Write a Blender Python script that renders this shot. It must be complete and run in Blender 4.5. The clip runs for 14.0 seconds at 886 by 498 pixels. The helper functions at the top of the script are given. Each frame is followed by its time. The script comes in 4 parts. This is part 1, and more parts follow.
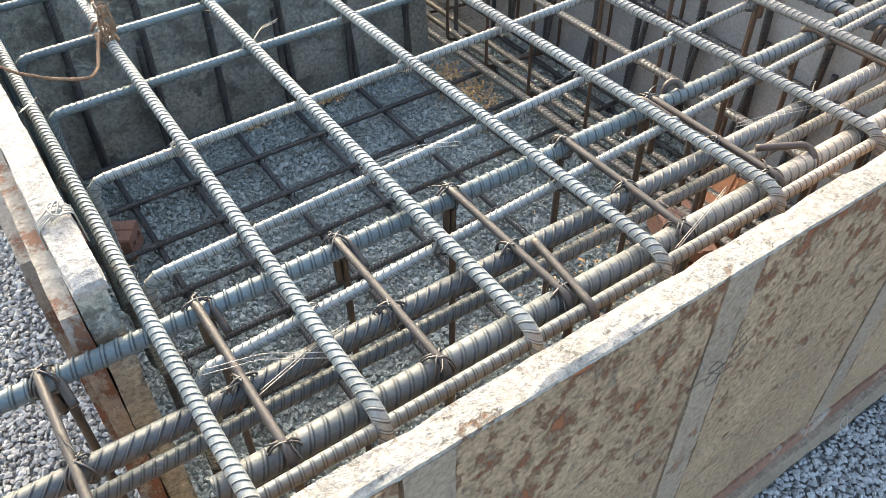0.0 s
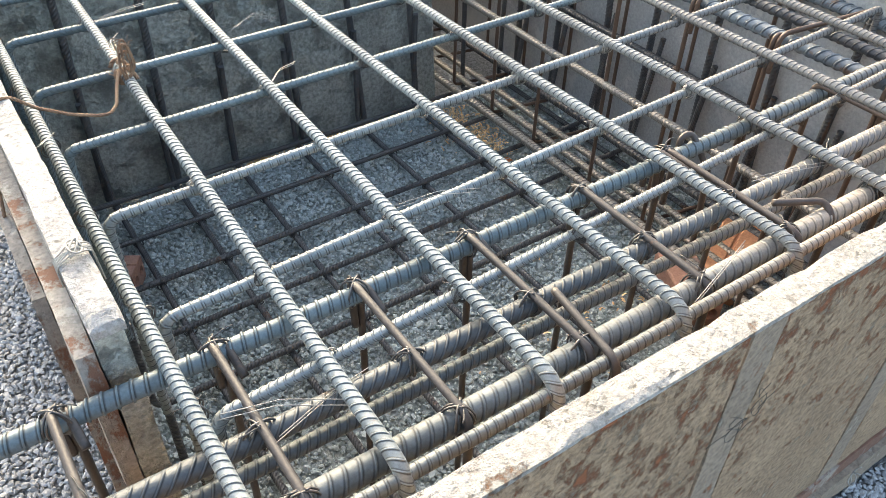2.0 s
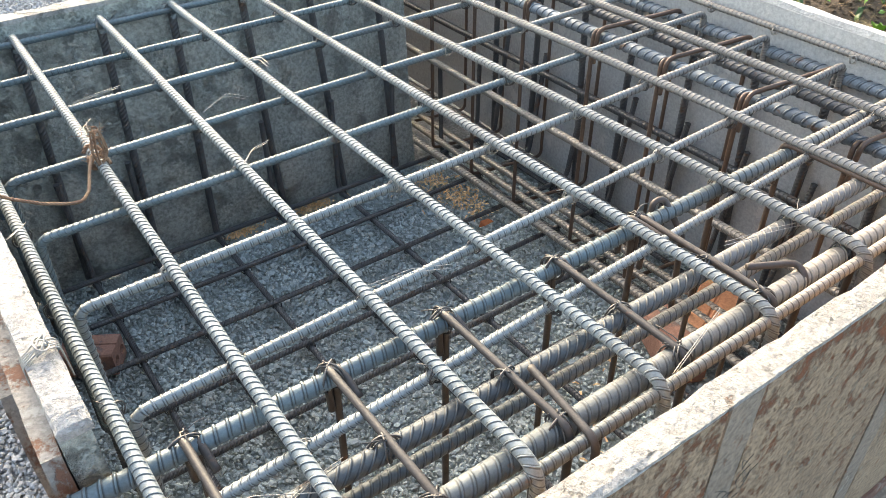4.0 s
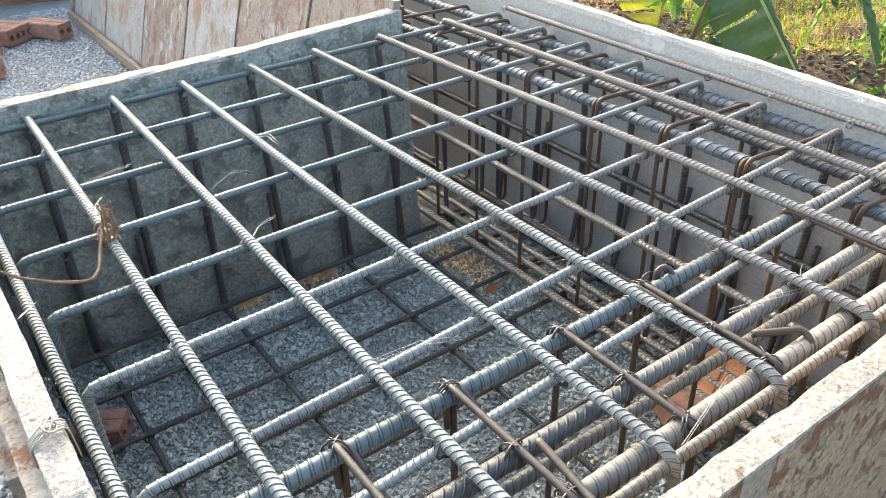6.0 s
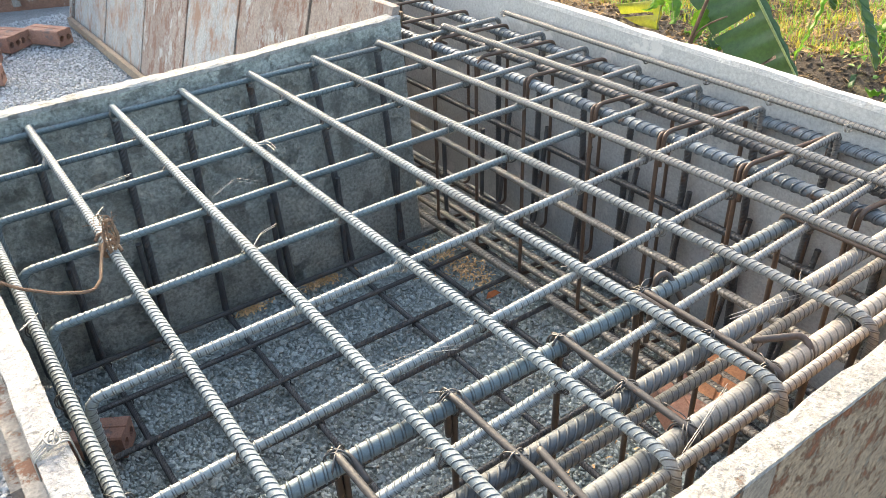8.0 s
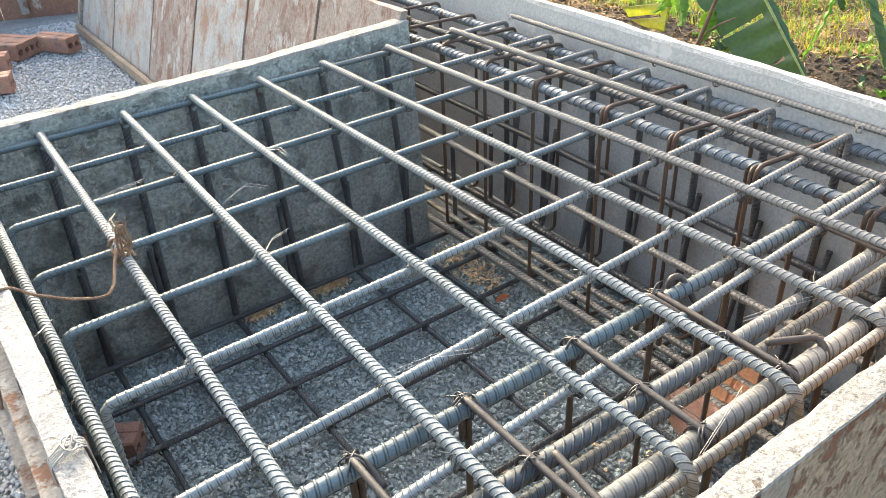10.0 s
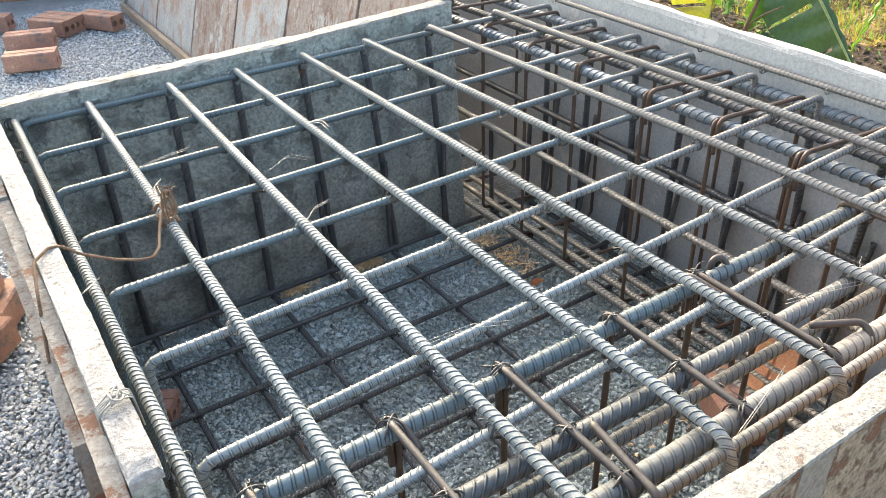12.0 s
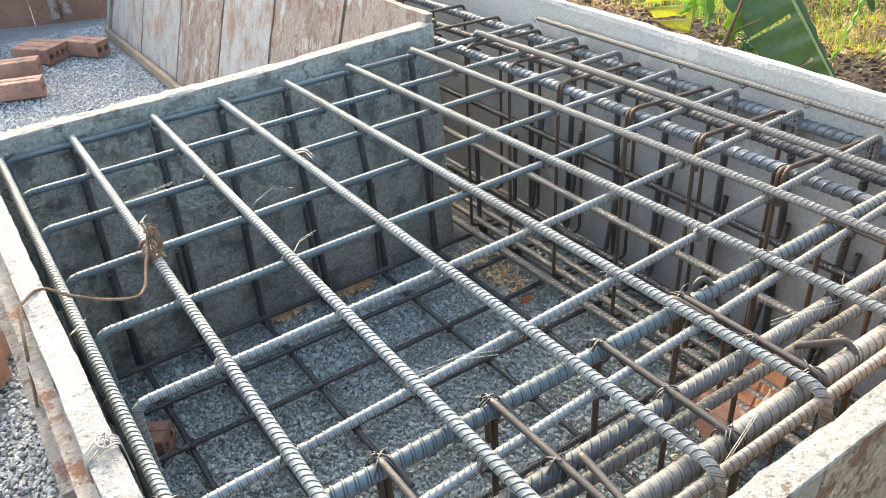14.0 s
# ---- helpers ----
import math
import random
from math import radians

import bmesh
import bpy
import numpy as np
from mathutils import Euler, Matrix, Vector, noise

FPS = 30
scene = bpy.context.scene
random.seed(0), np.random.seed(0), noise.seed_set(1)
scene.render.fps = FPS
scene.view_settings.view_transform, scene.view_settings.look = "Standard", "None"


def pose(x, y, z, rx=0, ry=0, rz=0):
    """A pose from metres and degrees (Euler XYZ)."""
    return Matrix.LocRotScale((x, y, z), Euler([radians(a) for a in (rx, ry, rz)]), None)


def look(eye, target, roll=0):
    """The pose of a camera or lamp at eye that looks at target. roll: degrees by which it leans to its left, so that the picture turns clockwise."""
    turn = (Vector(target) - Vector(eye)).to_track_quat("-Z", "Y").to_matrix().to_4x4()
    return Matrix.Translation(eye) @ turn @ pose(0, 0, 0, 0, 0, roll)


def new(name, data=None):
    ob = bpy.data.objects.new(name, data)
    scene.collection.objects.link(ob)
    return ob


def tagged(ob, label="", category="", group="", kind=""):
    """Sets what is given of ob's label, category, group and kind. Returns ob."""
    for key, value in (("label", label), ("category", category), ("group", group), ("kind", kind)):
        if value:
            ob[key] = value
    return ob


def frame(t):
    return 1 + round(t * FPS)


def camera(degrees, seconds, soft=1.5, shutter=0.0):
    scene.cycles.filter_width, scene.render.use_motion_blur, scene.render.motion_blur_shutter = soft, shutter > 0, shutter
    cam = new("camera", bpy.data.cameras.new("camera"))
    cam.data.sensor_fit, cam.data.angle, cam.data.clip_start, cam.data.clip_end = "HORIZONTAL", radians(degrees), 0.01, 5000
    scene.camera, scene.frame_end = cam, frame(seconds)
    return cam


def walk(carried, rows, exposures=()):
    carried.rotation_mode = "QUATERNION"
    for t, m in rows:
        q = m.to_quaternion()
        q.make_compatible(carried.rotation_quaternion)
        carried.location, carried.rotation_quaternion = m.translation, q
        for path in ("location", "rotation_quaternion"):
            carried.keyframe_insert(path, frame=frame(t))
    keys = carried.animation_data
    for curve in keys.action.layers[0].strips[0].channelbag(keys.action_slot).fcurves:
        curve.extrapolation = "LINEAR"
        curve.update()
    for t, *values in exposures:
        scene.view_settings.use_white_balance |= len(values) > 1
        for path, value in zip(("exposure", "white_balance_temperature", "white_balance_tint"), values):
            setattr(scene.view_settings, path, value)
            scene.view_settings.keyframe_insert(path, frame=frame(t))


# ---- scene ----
cam = camera(58.3, 14.0, soft=0.3)
PATH = [
    (0, (-0.02, -1.186, 1.431), (0.796, 0.008, 0.049), -0.5),
    (0.5, (-0.046, -1.167, 1.424), (0.803, 0.005, 0.043), 0.7),
    (1, (-0.049, -1.16, 1.43), (0.841, 0.048, 0.108), 2.2),
    (1.5, (-0.048, -1.162, 1.43), (0.852, 0.05, 0.118), 2.5),
    (2, (-0.045, -1.157, 1.434), (0.828, 0.08, 0.126), 1.6),
    (2.5, (-0.041, -1.16, 1.44), (0.847, 0.085, 0.151), 1.3),
    (3, (-0.038, -1.157, 1.436), (0.86, 0.08, 0.146), 0.9),
    (3.5, (-0.027, -1.158, 1.451), (0.873, 0.081, 0.164), 0.4),
    (4, (-0.011, -1.149, 1.459), (0.927, 0.142, 0.253), -0.1),
    (6.5, (-0.008, -1.153, 1.481), (0.97, 0.222, 0.408), -1.4),
    (7, (-0.007, -1.151, 1.485), (0.974, 0.221, 0.409), -1.4),
    (9.5, (-0.006, -1.153, 1.488), (0.96, 0.24, 0.426), -2.6),
    (10, (-0.014, -1.146, 1.488), (0.953, 0.245, 0.425), -2.5),
    (10.5, (-0.02, -1.142, 1.482), (0.94, 0.252, 0.416), -2.4),
    (11, (-0.031, -1.14, 1.474), (0.911, 0.265, 0.407), -2.4),
    (11.5, (-0.035, -1.143, 1.465), (0.87, 0.284, 0.394), -2.5),
    (12, (-0.04, -1.151, 1.464), (0.859, 0.274, 0.385), -2.0),
    (12.5, (-0.034, -1.148, 1.471), (0.871, 0.269, 0.389), -2.1),
    (13, (-0.018, -1.143, 1.473), (0.892, 0.27, 0.39), -3.0),
    (13.5, (-0.01, -1.145, 1.491), (0.903, 0.267, 0.408), -3.5),
    (14, (-0.022, -1.148, 1.493), (0.9, 0.278, 0.436), -3.4),
]
UNIT = 0.75  # metres to one unit of the plan
walk(cam, [(t, look(Vector(eye) * UNIT, Vector(target) * UNIT, roll)) for t, eye, target, roll in PATH],
     exposures=[(0.0, 2.49, 7150, 6), (14.0, 2.49, 7150, 6)])

# ---- world and light ----
TO_SUN = Vector((0.17, 0.87, 0.46)).normalized()
world = bpy.data.worlds.new("sky")
scene.world = world
world.use_nodes = True
wn = world.node_tree.nodes
sky = wn.new("ShaderNodeTexSky")
sky.sky_type = "NISHITA"
sky.sun_disc = False
sky.sun_elevation = math.asin(TO_SUN.z)
sky.sun_rotation = math.atan2(TO_SUN.x, TO_SUN.y)
sky.air_density, sky.dust_density, sky.ozone_density = 0.9, 4.0, 0.6
world.node_tree.links.new(sky.outputs[0], wn["Background"].inputs[0])
wn["Background"].inputs[1].default_value = 0.15
sun = new("sun", bpy.data.lights.new("sun", "SUN"))
sun.data.energy, sun.data.angle, sun.data.color = 0.26, radians(5.0), (1.0, 0.93, 0.83)
sun.matrix_world = look(TO_SUN * 20, (0, 0, 0))


# ---- materials ----
def surface(name, base, other, scale=6.0, rough=0.8, metal=0.0, fine=120.0, bump=0.3, depth=0.004,
            stain=None, stain_scale=5.0, stain_at=0.56, stain_soft=0.06, stretch=(1, 1, 1), second=None, second_scale=14.0,
            second_at=0.62, island=0.0, each=0.0, speck=0.25, grime_shade=0.0, leaf=0.0, dust_sun=None, climb=0.0):
    """A node material: two broad tones, fine grain, up to two kinds of ragged stains and a relief."""
    m = bpy.data.materials.new(name)
    m.use_nodes = True
    nt = m.node_tree
    b = nt.nodes["Principled BSDF"]
    link = nt.links.new

    def node(kind, **values):
        n = nt.nodes.new(kind)
        for k, v in values.items():
            n.inputs[k].default_value = v
        return n

    def mixed(fac, a, c, mode="MIX"):
        n = nt.nodes.new("ShaderNodeMix")
        n.data_type, n.blend_type = "RGBA", mode
        for sock, v in ((n.inputs[0], fac), (n.inputs[6], a), (n.inputs[7], c)):
            if hasattr(v, "is_linked"):
                link(v, sock)
            else:
                sock.default_value = v if isinstance(v, float) else (*v, 1)
        return n.outputs[2]

    def ramp(sock, lo, hi):
        n = nt.nodes.new("ShaderNodeMapRange")
        n.inputs[1].default_value, n.inputs[2].default_value = lo, hi
        link(sock, n.inputs[0])
        return n.outputs[0]

    co = nt.nodes.new("ShaderNodeTexCoord")
    mp = nt.nodes.new("ShaderNodeMapping")
    mp.inputs["Scale"].default_value = stretch
    link(co.outputs["Object"], mp.inputs[0])
    at = mp.outputs[0]
    broad = node("ShaderNodeTexNoise", Scale=scale, Detail=5.0, Roughness=0.6)
    grain = node("ShaderNodeTexNoise", Scale=fine, Detail=4.0, Roughness=0.7)
    link(at, broad.inputs["Vector"]), link(co.outputs["Object"], grain.inputs["Vector"])
    colour = mixed(ramp(broad.outputs[0], 0.35, 0.65), base, other)
    dark = mixed(ramp(grain.outputs[0], 0.3, 0.7), (1 - speck,) * 3, (1 + speck * 0.6,) * 3)
    colour = mixed(1.0, colour, dark, "MULTIPLY")
    height, mask = grain.outputs[0], None
    for paint, size, edge, seed in ((stain, stain_scale, stain_at, 3.1), (second, second_scale, second_at, 7.7)):
        if paint:
            off = nt.nodes.new("ShaderNodeVectorMath")
            off.inputs[1].default_value = (seed, seed * 1.7, seed * 0.3)
            link(at, off.inputs[0])
            n = node("ShaderNodeTexNoise", Scale=size, Detail=10.0, Roughness=0.74)
            link(off.outputs[0], n.inputs["Vector"])
            field = n.outputs[0]
            if climb and paint is stain:
                # rust that ran down from the rim: thicker towards the top
                tall = nt.nodes.new("ShaderNodeSeparateXYZ")
                link(co.outputs["Object"], tall.inputs[0])
                add = nt.nodes.new("ShaderNodeMath")
                add.operation = "MULTIPLY_ADD"
                add.inputs[1].default_value = climb
                link(tall.outputs[2], add.inputs[0]), link(field, add.inputs[2])
                field = add.outputs[0]
            mask = ramp(field, edge, edge + stain_soft)
            colour = mixed(mask, colour, paint)
            both = nt.nodes.new("ShaderNodeMath")
            both.operation = "MULTIPLY_ADD"
            both.inputs[1].default_value = -0.8
            link(mask, both.inputs[0]), link(height, both.inputs[2])
            height = both.outputs[0]
    if dust_sun:
        # dried cement dust that thickens along x; its warm colour also paints in sunlight
        lo, hi, paint = dust_sun
        xyz = nt.nodes.new("ShaderNodeSeparateXYZ")
        link(co.outputs["Object"], xyz.inputs[0])
        shaken = nt.nodes.new("ShaderNodeMath")
        shaken.operation = "MULTIPLY_ADD"
        shaken.inputs[1].default_value = 0.5
        link(broad.outputs[0], shaken.inputs[0]), link(xyz.outputs[0], shaken.inputs[2])
        dust_lit = mixed(1.0, dark, paint, "MULTIPLY")
        colour = mixed(ramp(shaken.outputs[0], lo + 0.25, hi + 0.25), colour, dust_lit)
    if grime_shade:
        # grime and a shadow line, both painted dark at the foot of the ribs
        shade_node = nt.nodes.new("ShaderNodeAttribute")
        shade_node.attribute_name = "grime_shade"
        tone = mixed(shade_node.outputs["Fac"], (1 - grime_shade,) * 3, (1 + grime_shade * 0.35,) * 3)
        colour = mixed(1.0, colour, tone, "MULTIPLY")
    if island or each:
        if island:
            r = nt.nodes.new("ShaderNodeNewGeometry").outputs["Random Per Island"]
        else:
            r = nt.nodes.new("ShaderNodeObjectInfo").outputs["Random"]
        amount = island or each
        n = nt.nodes.new("ShaderNodeMapRange")
        n.inputs[3].default_value, n.inputs[4].default_value = 1 - amount, 1 + amount
        link(r, n.inputs[0])
        h = nt.nodes.new("ShaderNodeHueSaturation")
        link(n.outputs[0], h.inputs["Value"]), link(colour, h.inputs["Color"])
        colour = h.outputs[0]
    link(colour, b.inputs["Base Color"])
    rr = nt.nodes.new("ShaderNodeMapRange")
    rr.inputs[3].default_value, rr.inputs[4].default_value = max(rough - 0.12, 0.05), min(rough + 0.14, 1.0)
    link(broad.outputs[0], rr.inputs[0]), link(rr.outputs[0], b.inputs["Roughness"])
    if metal and stain:
        dull = nt.nodes.new("ShaderNodeMapRange")
        dull.inputs[3].default_value, dull.inputs[4].default_value = metal, 0.05
        link(mask, dull.inputs[0]), link(dull.outputs[0], b.inputs["Metallic"])
    else:
        b.inputs["Metallic"].default_value = metal
    bp = nt.nodes.new("ShaderNodeBump")
    bp.inputs["Strength"].default_value, bp.inputs["Distance"].default_value = bump, depth
    link(height, bp.inputs["Height"]), link(bp.outputs[0], b.inputs["Normal"])
    if leaf:
        thin = nt.nodes.new("ShaderNodeBsdfTranslucent")
        glow = mixed(1.0, colour, (1.5, 1.5, 0.8), "MULTIPLY")
        link(glow, thin.inputs["Color"])
        both = nt.nodes.new("ShaderNodeMixShader")
        both.inputs[0].default_value = leaf
        link(b.outputs[0], both.inputs[1]), link(thin.outputs[0], both.inputs[2])
        link(both.outputs[0], nt.nodes["Material Output"].inputs["Surface"])
    return m


STEEL = surface("mill_steel", (0.225, 0.25, 0.248), (0.145, 0.165, 0.167), 9, 0.5, 0.12, 300, 0.2, 0.001, grime_shade=0.70, dust_sun=(0.45, 1.0, (0.175, 0.163, 0.148)),
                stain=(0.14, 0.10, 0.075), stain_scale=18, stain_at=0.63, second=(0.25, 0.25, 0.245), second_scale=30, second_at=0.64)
STEEL_BLUE = surface("blue_steel", (0.115, 0.153, 0.164), (0.072, 0.098, 0.108), 8, 0.48, 0.12, 300, 0.2, 0.001, grime_shade=0.70, dust_sun=(0.6, 1.2, (0.17, 0.165, 0.152)),
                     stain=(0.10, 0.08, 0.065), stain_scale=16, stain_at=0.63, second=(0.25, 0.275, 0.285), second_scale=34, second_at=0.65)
STEEL_DUSTY = surface("dusty_steel", (0.105, 0.122, 0.127), (0.068, 0.080, 0.084), 10, 0.52, 0.1, 260, 0.3, 0.001, grime_shade=0.62, dust_sun=(0.36, 0.78, (0.28, 0.25, 0.212)),
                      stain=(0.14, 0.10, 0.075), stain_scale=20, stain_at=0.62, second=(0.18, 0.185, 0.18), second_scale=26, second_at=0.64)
STEEL_BEAM = surface("thick_bar_steel", (0.072, 0.085, 0.090), (0.047, 0.055, 0.060), 9, 0.5, 0.12, 260, 0.3, 0.001, grime_shade=0.62, dust_sun=(0.42, 0.9, (0.21, 0.195, 0.175)),
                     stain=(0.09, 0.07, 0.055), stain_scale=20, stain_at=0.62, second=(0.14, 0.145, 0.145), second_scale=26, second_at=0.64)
STEEL_SIDE = surface("dark_blue_bar_steel", (0.20, 0.225, 0.238), (0.12, 0.136, 0.146), 9, 0.42, 0.15, 260, 0.3, 0.001, grime_shade=0.62,
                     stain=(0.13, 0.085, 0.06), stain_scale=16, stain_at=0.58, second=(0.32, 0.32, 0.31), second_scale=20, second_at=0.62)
STEEL_DARK = surface("dark_steel", (0.12, 0.118, 0.115), (0.075, 0.075, 0.077), 9, 0.55, 0.25, 280, 0.3, 0.001, grime_shade=0.5,
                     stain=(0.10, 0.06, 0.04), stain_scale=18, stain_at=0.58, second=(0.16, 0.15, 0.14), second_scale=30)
STEEL_RUST = surface("rusty_round_bar", (0.068, 0.060, 0.055), (0.042, 0.037, 0.034), 14, 0.5, 0.15, 260, 0.3, 0.0008, dust_sun=(0.55, 1.1, (0.12, 0.077, 0.054)),
                     stain=(0.11, 0.062, 0.04), stain_scale=30, stain_at=0.62, second=(0.11, 0.10, 0.09), second_scale=40, second_at=0.66)
WIRE = surface("tie_wire_steel", (0.13, 0.125, 0.12), (0.08, 0.076, 0.072), 40, 0.5, 0.6, 400, 0.1, 0.0005)
WIRE_LIGHT = surface("galvanised_wire", (0.40, 0.385, 0.35), (0.30, 0.285, 0.26), 40, 0.45, 0.5, 400, 0.1, 0.0005)
CONCRETE = surface("old_concrete_panel", (0.43, 0.447, 0.40), (0.335, 0.35, 0.312), 8, 0.88, 0, 120, 1.0, 0.009, speck=0.5,
                   stain=(0.225, 0.225, 0.20), stain_scale=17, stain_at=0.53, stain_soft=0.14, second=(0.50, 0.48, 0.42), second_scale=19, second_at=0.58)
CONCRETE_LIGHT = surface("smooth_concrete", (0.47, 0.47, 0.45), (0.39, 0.392, 0.38), 3, 0.82, 0, 160, 0.35, 0.002,
                         stain=(0.22, 0.215, 0.20), stain_scale=46, stain_at=0.69, stain_soft=0.03, second=(0.53, 0.52, 0.49), second_scale=8, second_at=0.57)
PALE = surface("pale_concrete_edge", (0.36, 0.35, 0.32), (0.29, 0.28, 0.258), 16, 0.9, 0, 130, 0.7, 0.005, speck=0.35,
               stain=(0.17, 0.165, 0.15), stain_scale=34, stain_at=0.55, stain_soft=0.08)
RIM = surface("cream_cement_rim", (0.42, 0.39, 0.345), (0.35, 0.325, 0.285), 14, 0.9, 0, 150, 1.0, 0.006, speck=0.42,
              stain=(0.30, 0.15, 0.075), stain_scale=22, stain_at=0.60, stain_soft=0.07, second=(0.24, 0.22, 0.19), second_scale=75, second_at=0.60)
RIM_WHITE = surface("white_cement_rim", (0.41, 0.40, 0.38), (0.345, 0.335, 0.318), 14, 0.9, 0, 150, 1.0, 0.006, speck=0.4,
              stain=(0.46, 0.26, 0.15), stain_scale=12, stain_at=0.70, stain_soft=0.03, second=(0.24, 0.23, 0.21), second_scale=70, second_at=0.605)
# rim cement with the glare of the sun on it put into the colour
RIM_SUNLIT = surface("sunlit_white_rim", (0.62, 0.61, 0.585), (0.53, 0.52, 0.50), 14, 0.9, 0, 150, 0.9, 0.005, speck=0.25,
                     stain=(0.36, 0.35, 0.33), stain_scale=26, stain_at=0.62, stain_soft=0.05)
CAKED = surface("caked_formwork", (0.385, 0.268, 0.168), (0.30, 0.205, 0.128), 7, 0.88, 0, 150, 0.8, 0.005, stretch=(1, 1, 0.8), speck=0.55, climb=0.30,
                stain=(0.25, 0.088, 0.036), stain_scale=46, stain_at=0.672, stain_soft=0.09, second=(0.42, 0.36, 0.275), second_scale=55, second_at=0.59)
BATTEN = surface("pale_batten", (0.32, 0.25, 0.185), (0.25, 0.195, 0.145), 9, 0.9, 0, 150, 0.7, 0.005, stretch=(1, 1, 0.5), speck=0.4,
                 stain=(0.30, 0.14, 0.075), stain_scale=18, stain_at=0.60, stain_soft=0.05, second=(0.40, 0.35, 0.285), second_scale=24, second_at=0.59)
PAINTED = surface("peeling_blue_paint", (0.36, 0.375, 0.37), (0.30, 0.305, 0.295), 6, 0.85, 0, 120, 0.5, 0.003, stretch=(1, 1, 0.5), speck=0.3,
                  stain=(0.26, 0.165, 0.12), stain_scale=17, stain_at=0.47, stain_soft=0.14, second=(0.38, 0.33, 0.28), second_scale=9, second_at=0.52)
PAINTED_BROWN = surface("worn_brown_paint", (0.31, 0.26, 0.225), (0.24, 0.19, 0.16), 6, 0.85, 0, 120, 0.5, 0.003, stretch=(1, 1, 0.5), speck=0.35,
                        stain=(0.19, 0.11, 0.085), stain_scale=24, stain_at=0.50, stain_soft=0.07, second=(0.37, 0.37, 0.355), second_scale=15, second_at=0.54)
PLANK = surface("stained_plank", (0.32, 0.295, 0.265), (0.24, 0.22, 0.195), 8, 0.88, 0, 150, 0.6, 0.004, stretch=(1, 1, 0.5), speck=0.35,
                stain=(0.19, 0.095, 0.06), stain_scale=30, stain_at=0.53, second=(0.42, 0.40, 0.37), second_scale=22, second_at=0.56)
PLANK_RUST = surface("rust_brown_plank", (0.27, 0.14, 0.095), (0.19, 0.10, 0.07), 6, 0.88, 0, 120, 0.5, 0.003, stretch=(1, 1, 0.5), speck=0.35,
                     stain=(0.36, 0.31, 0.26), stain_scale=12, stain_at=0.56, stain_soft=0.06)
STONE = surface("grey_crushed_stone", (0.40, 0.412, 0.415), (0.315, 0.325, 0.33), 30, 0.9, 0, 300, 0.3, 0.001, island=0.3)
# the same gravel as STONE, brightened to put its sunlight into the colour
STONE_SUNLIT = surface("sunlit_crushed_stone", (0.50, 0.515, 0.52), (0.41, 0.423, 0.43), 30, 0.9, 0, 300, 0.3, 0.001, island=0.22)
# pit gravel, the cool tint of the shade there put into its colour
STONE_PIT = surface("shade_tinted_stone", (0.455, 0.505, 0.485), (0.375, 0.418, 0.402), 5, 0.9, 0, 300, 0.3, 0.001, island=0.2)
# dust with the same cool shade tint in its colour
DUST = surface("stone_dust", (0.35, 0.38, 0.362), (0.27, 0.295, 0.282), 14, 0.95, 0, 220, 0.8, 0.006)
GROUND = surface("gravel_ground", (0.32, 0.33, 0.332), (0.245, 0.252, 0.255), 10, 0.95, 0, 130, 1.0, 0.01, speck=0.45)
BRICK = surface("fired_clay_brick", (0.35, 0.19, 0.135), (0.27, 0.14, 0.10), 9, 0.85, 0, 160, 0.4, 0.002, each=0.15,
                stain=(0.15, 0.11, 0.10), stain_scale=11, stain_at=0.555, second=(0.50, 0.33, 0.23), second_scale=12, second_at=0.58)
BRICK_ORANGE = surface("orange_clay_brick", (0.52, 0.25, 0.13), (0.42, 0.19, 0.10), 12, 0.85, 0, 160, 0.4, 0.002,
                       stain=(0.62, 0.40, 0.16), stain_scale=16, stain_at=0.58)
HOLE = surface("brick_hole", (0.07, 0.04, 0.03), (0.05, 0.03, 0.02), 10, 0.95)
ROPE = surface("jute_rope", (0.27, 0.17, 0.105), (0.16, 0.095, 0.06), 60, 0.95, 0, 500, 0.5, 0.001)
SHAVING = surface("wood_shavings", (0.86, 0.62, 0.36), (0.74, 0.46, 0.22), 40, 0.85, 0, 300, 0.2, 0.001, island=0.3)
SOIL = surface("dark_soil", (0.12, 0.085, 0.055), (0.075, 0.055, 0.038), 4, 0.95, 0, 60, 0.8, 0.02,
               stain=(0.30, 0.22, 0.11), stain_scale=9, stain_at=0.54)
GRASS = surface("dry_grass", (0.31, 0.27, 0.065), (0.20, 0.205, 0.045), 2, 0.7, 0, 80, 0.1, 0.001, island=0.45, leaf=0.45)
STRAW = surface("dead_stalks", (0.46, 0.29, 0.12), (0.26, 0.155, 0.07), 5, 0.85, 0, 100, 0.1, 0.001, island=0.4)
LEAF = surface("banana_leaf", (0.05, 0.105, 0.028), (0.035, 0.075, 0.022), 5, 0.38, 0, 90, 0.15, 0.002, leaf=0.15)
LEAF_YELLOW = surface("yellowing_leaf", (0.36, 0.34, 0.05), (0.20, 0.26, 0.04), 8, 0.5, 0, 90, 0.15, 0.002, leaf=0.5,
                      stain=(0.34, 0.20, 0.06), stain_scale=9, stain_at=0.58)
LEAF_BRIGHT = surface("young_leaf", (0.17, 0.33, 0.05), (0.12, 0.25, 0.04), 8, 0.45, 0, 90, 0.15, 0.002, island=0.25, leaf=0.45)
RIB = surface("leaf_midrib", (0.30, 0.34, 0.10), (0.22, 0.26, 0.08), 12, 0.5)
STALK = surface("brown_stalk", (0.16, 0.095, 0.06), (0.10, 0.06, 0.04), 12, 0.7)
DRYLEAF = surface("dry_leaf", (0.55, 0.20, 0.06), (0.42, 0.14, 0.05), 30, 0.7)


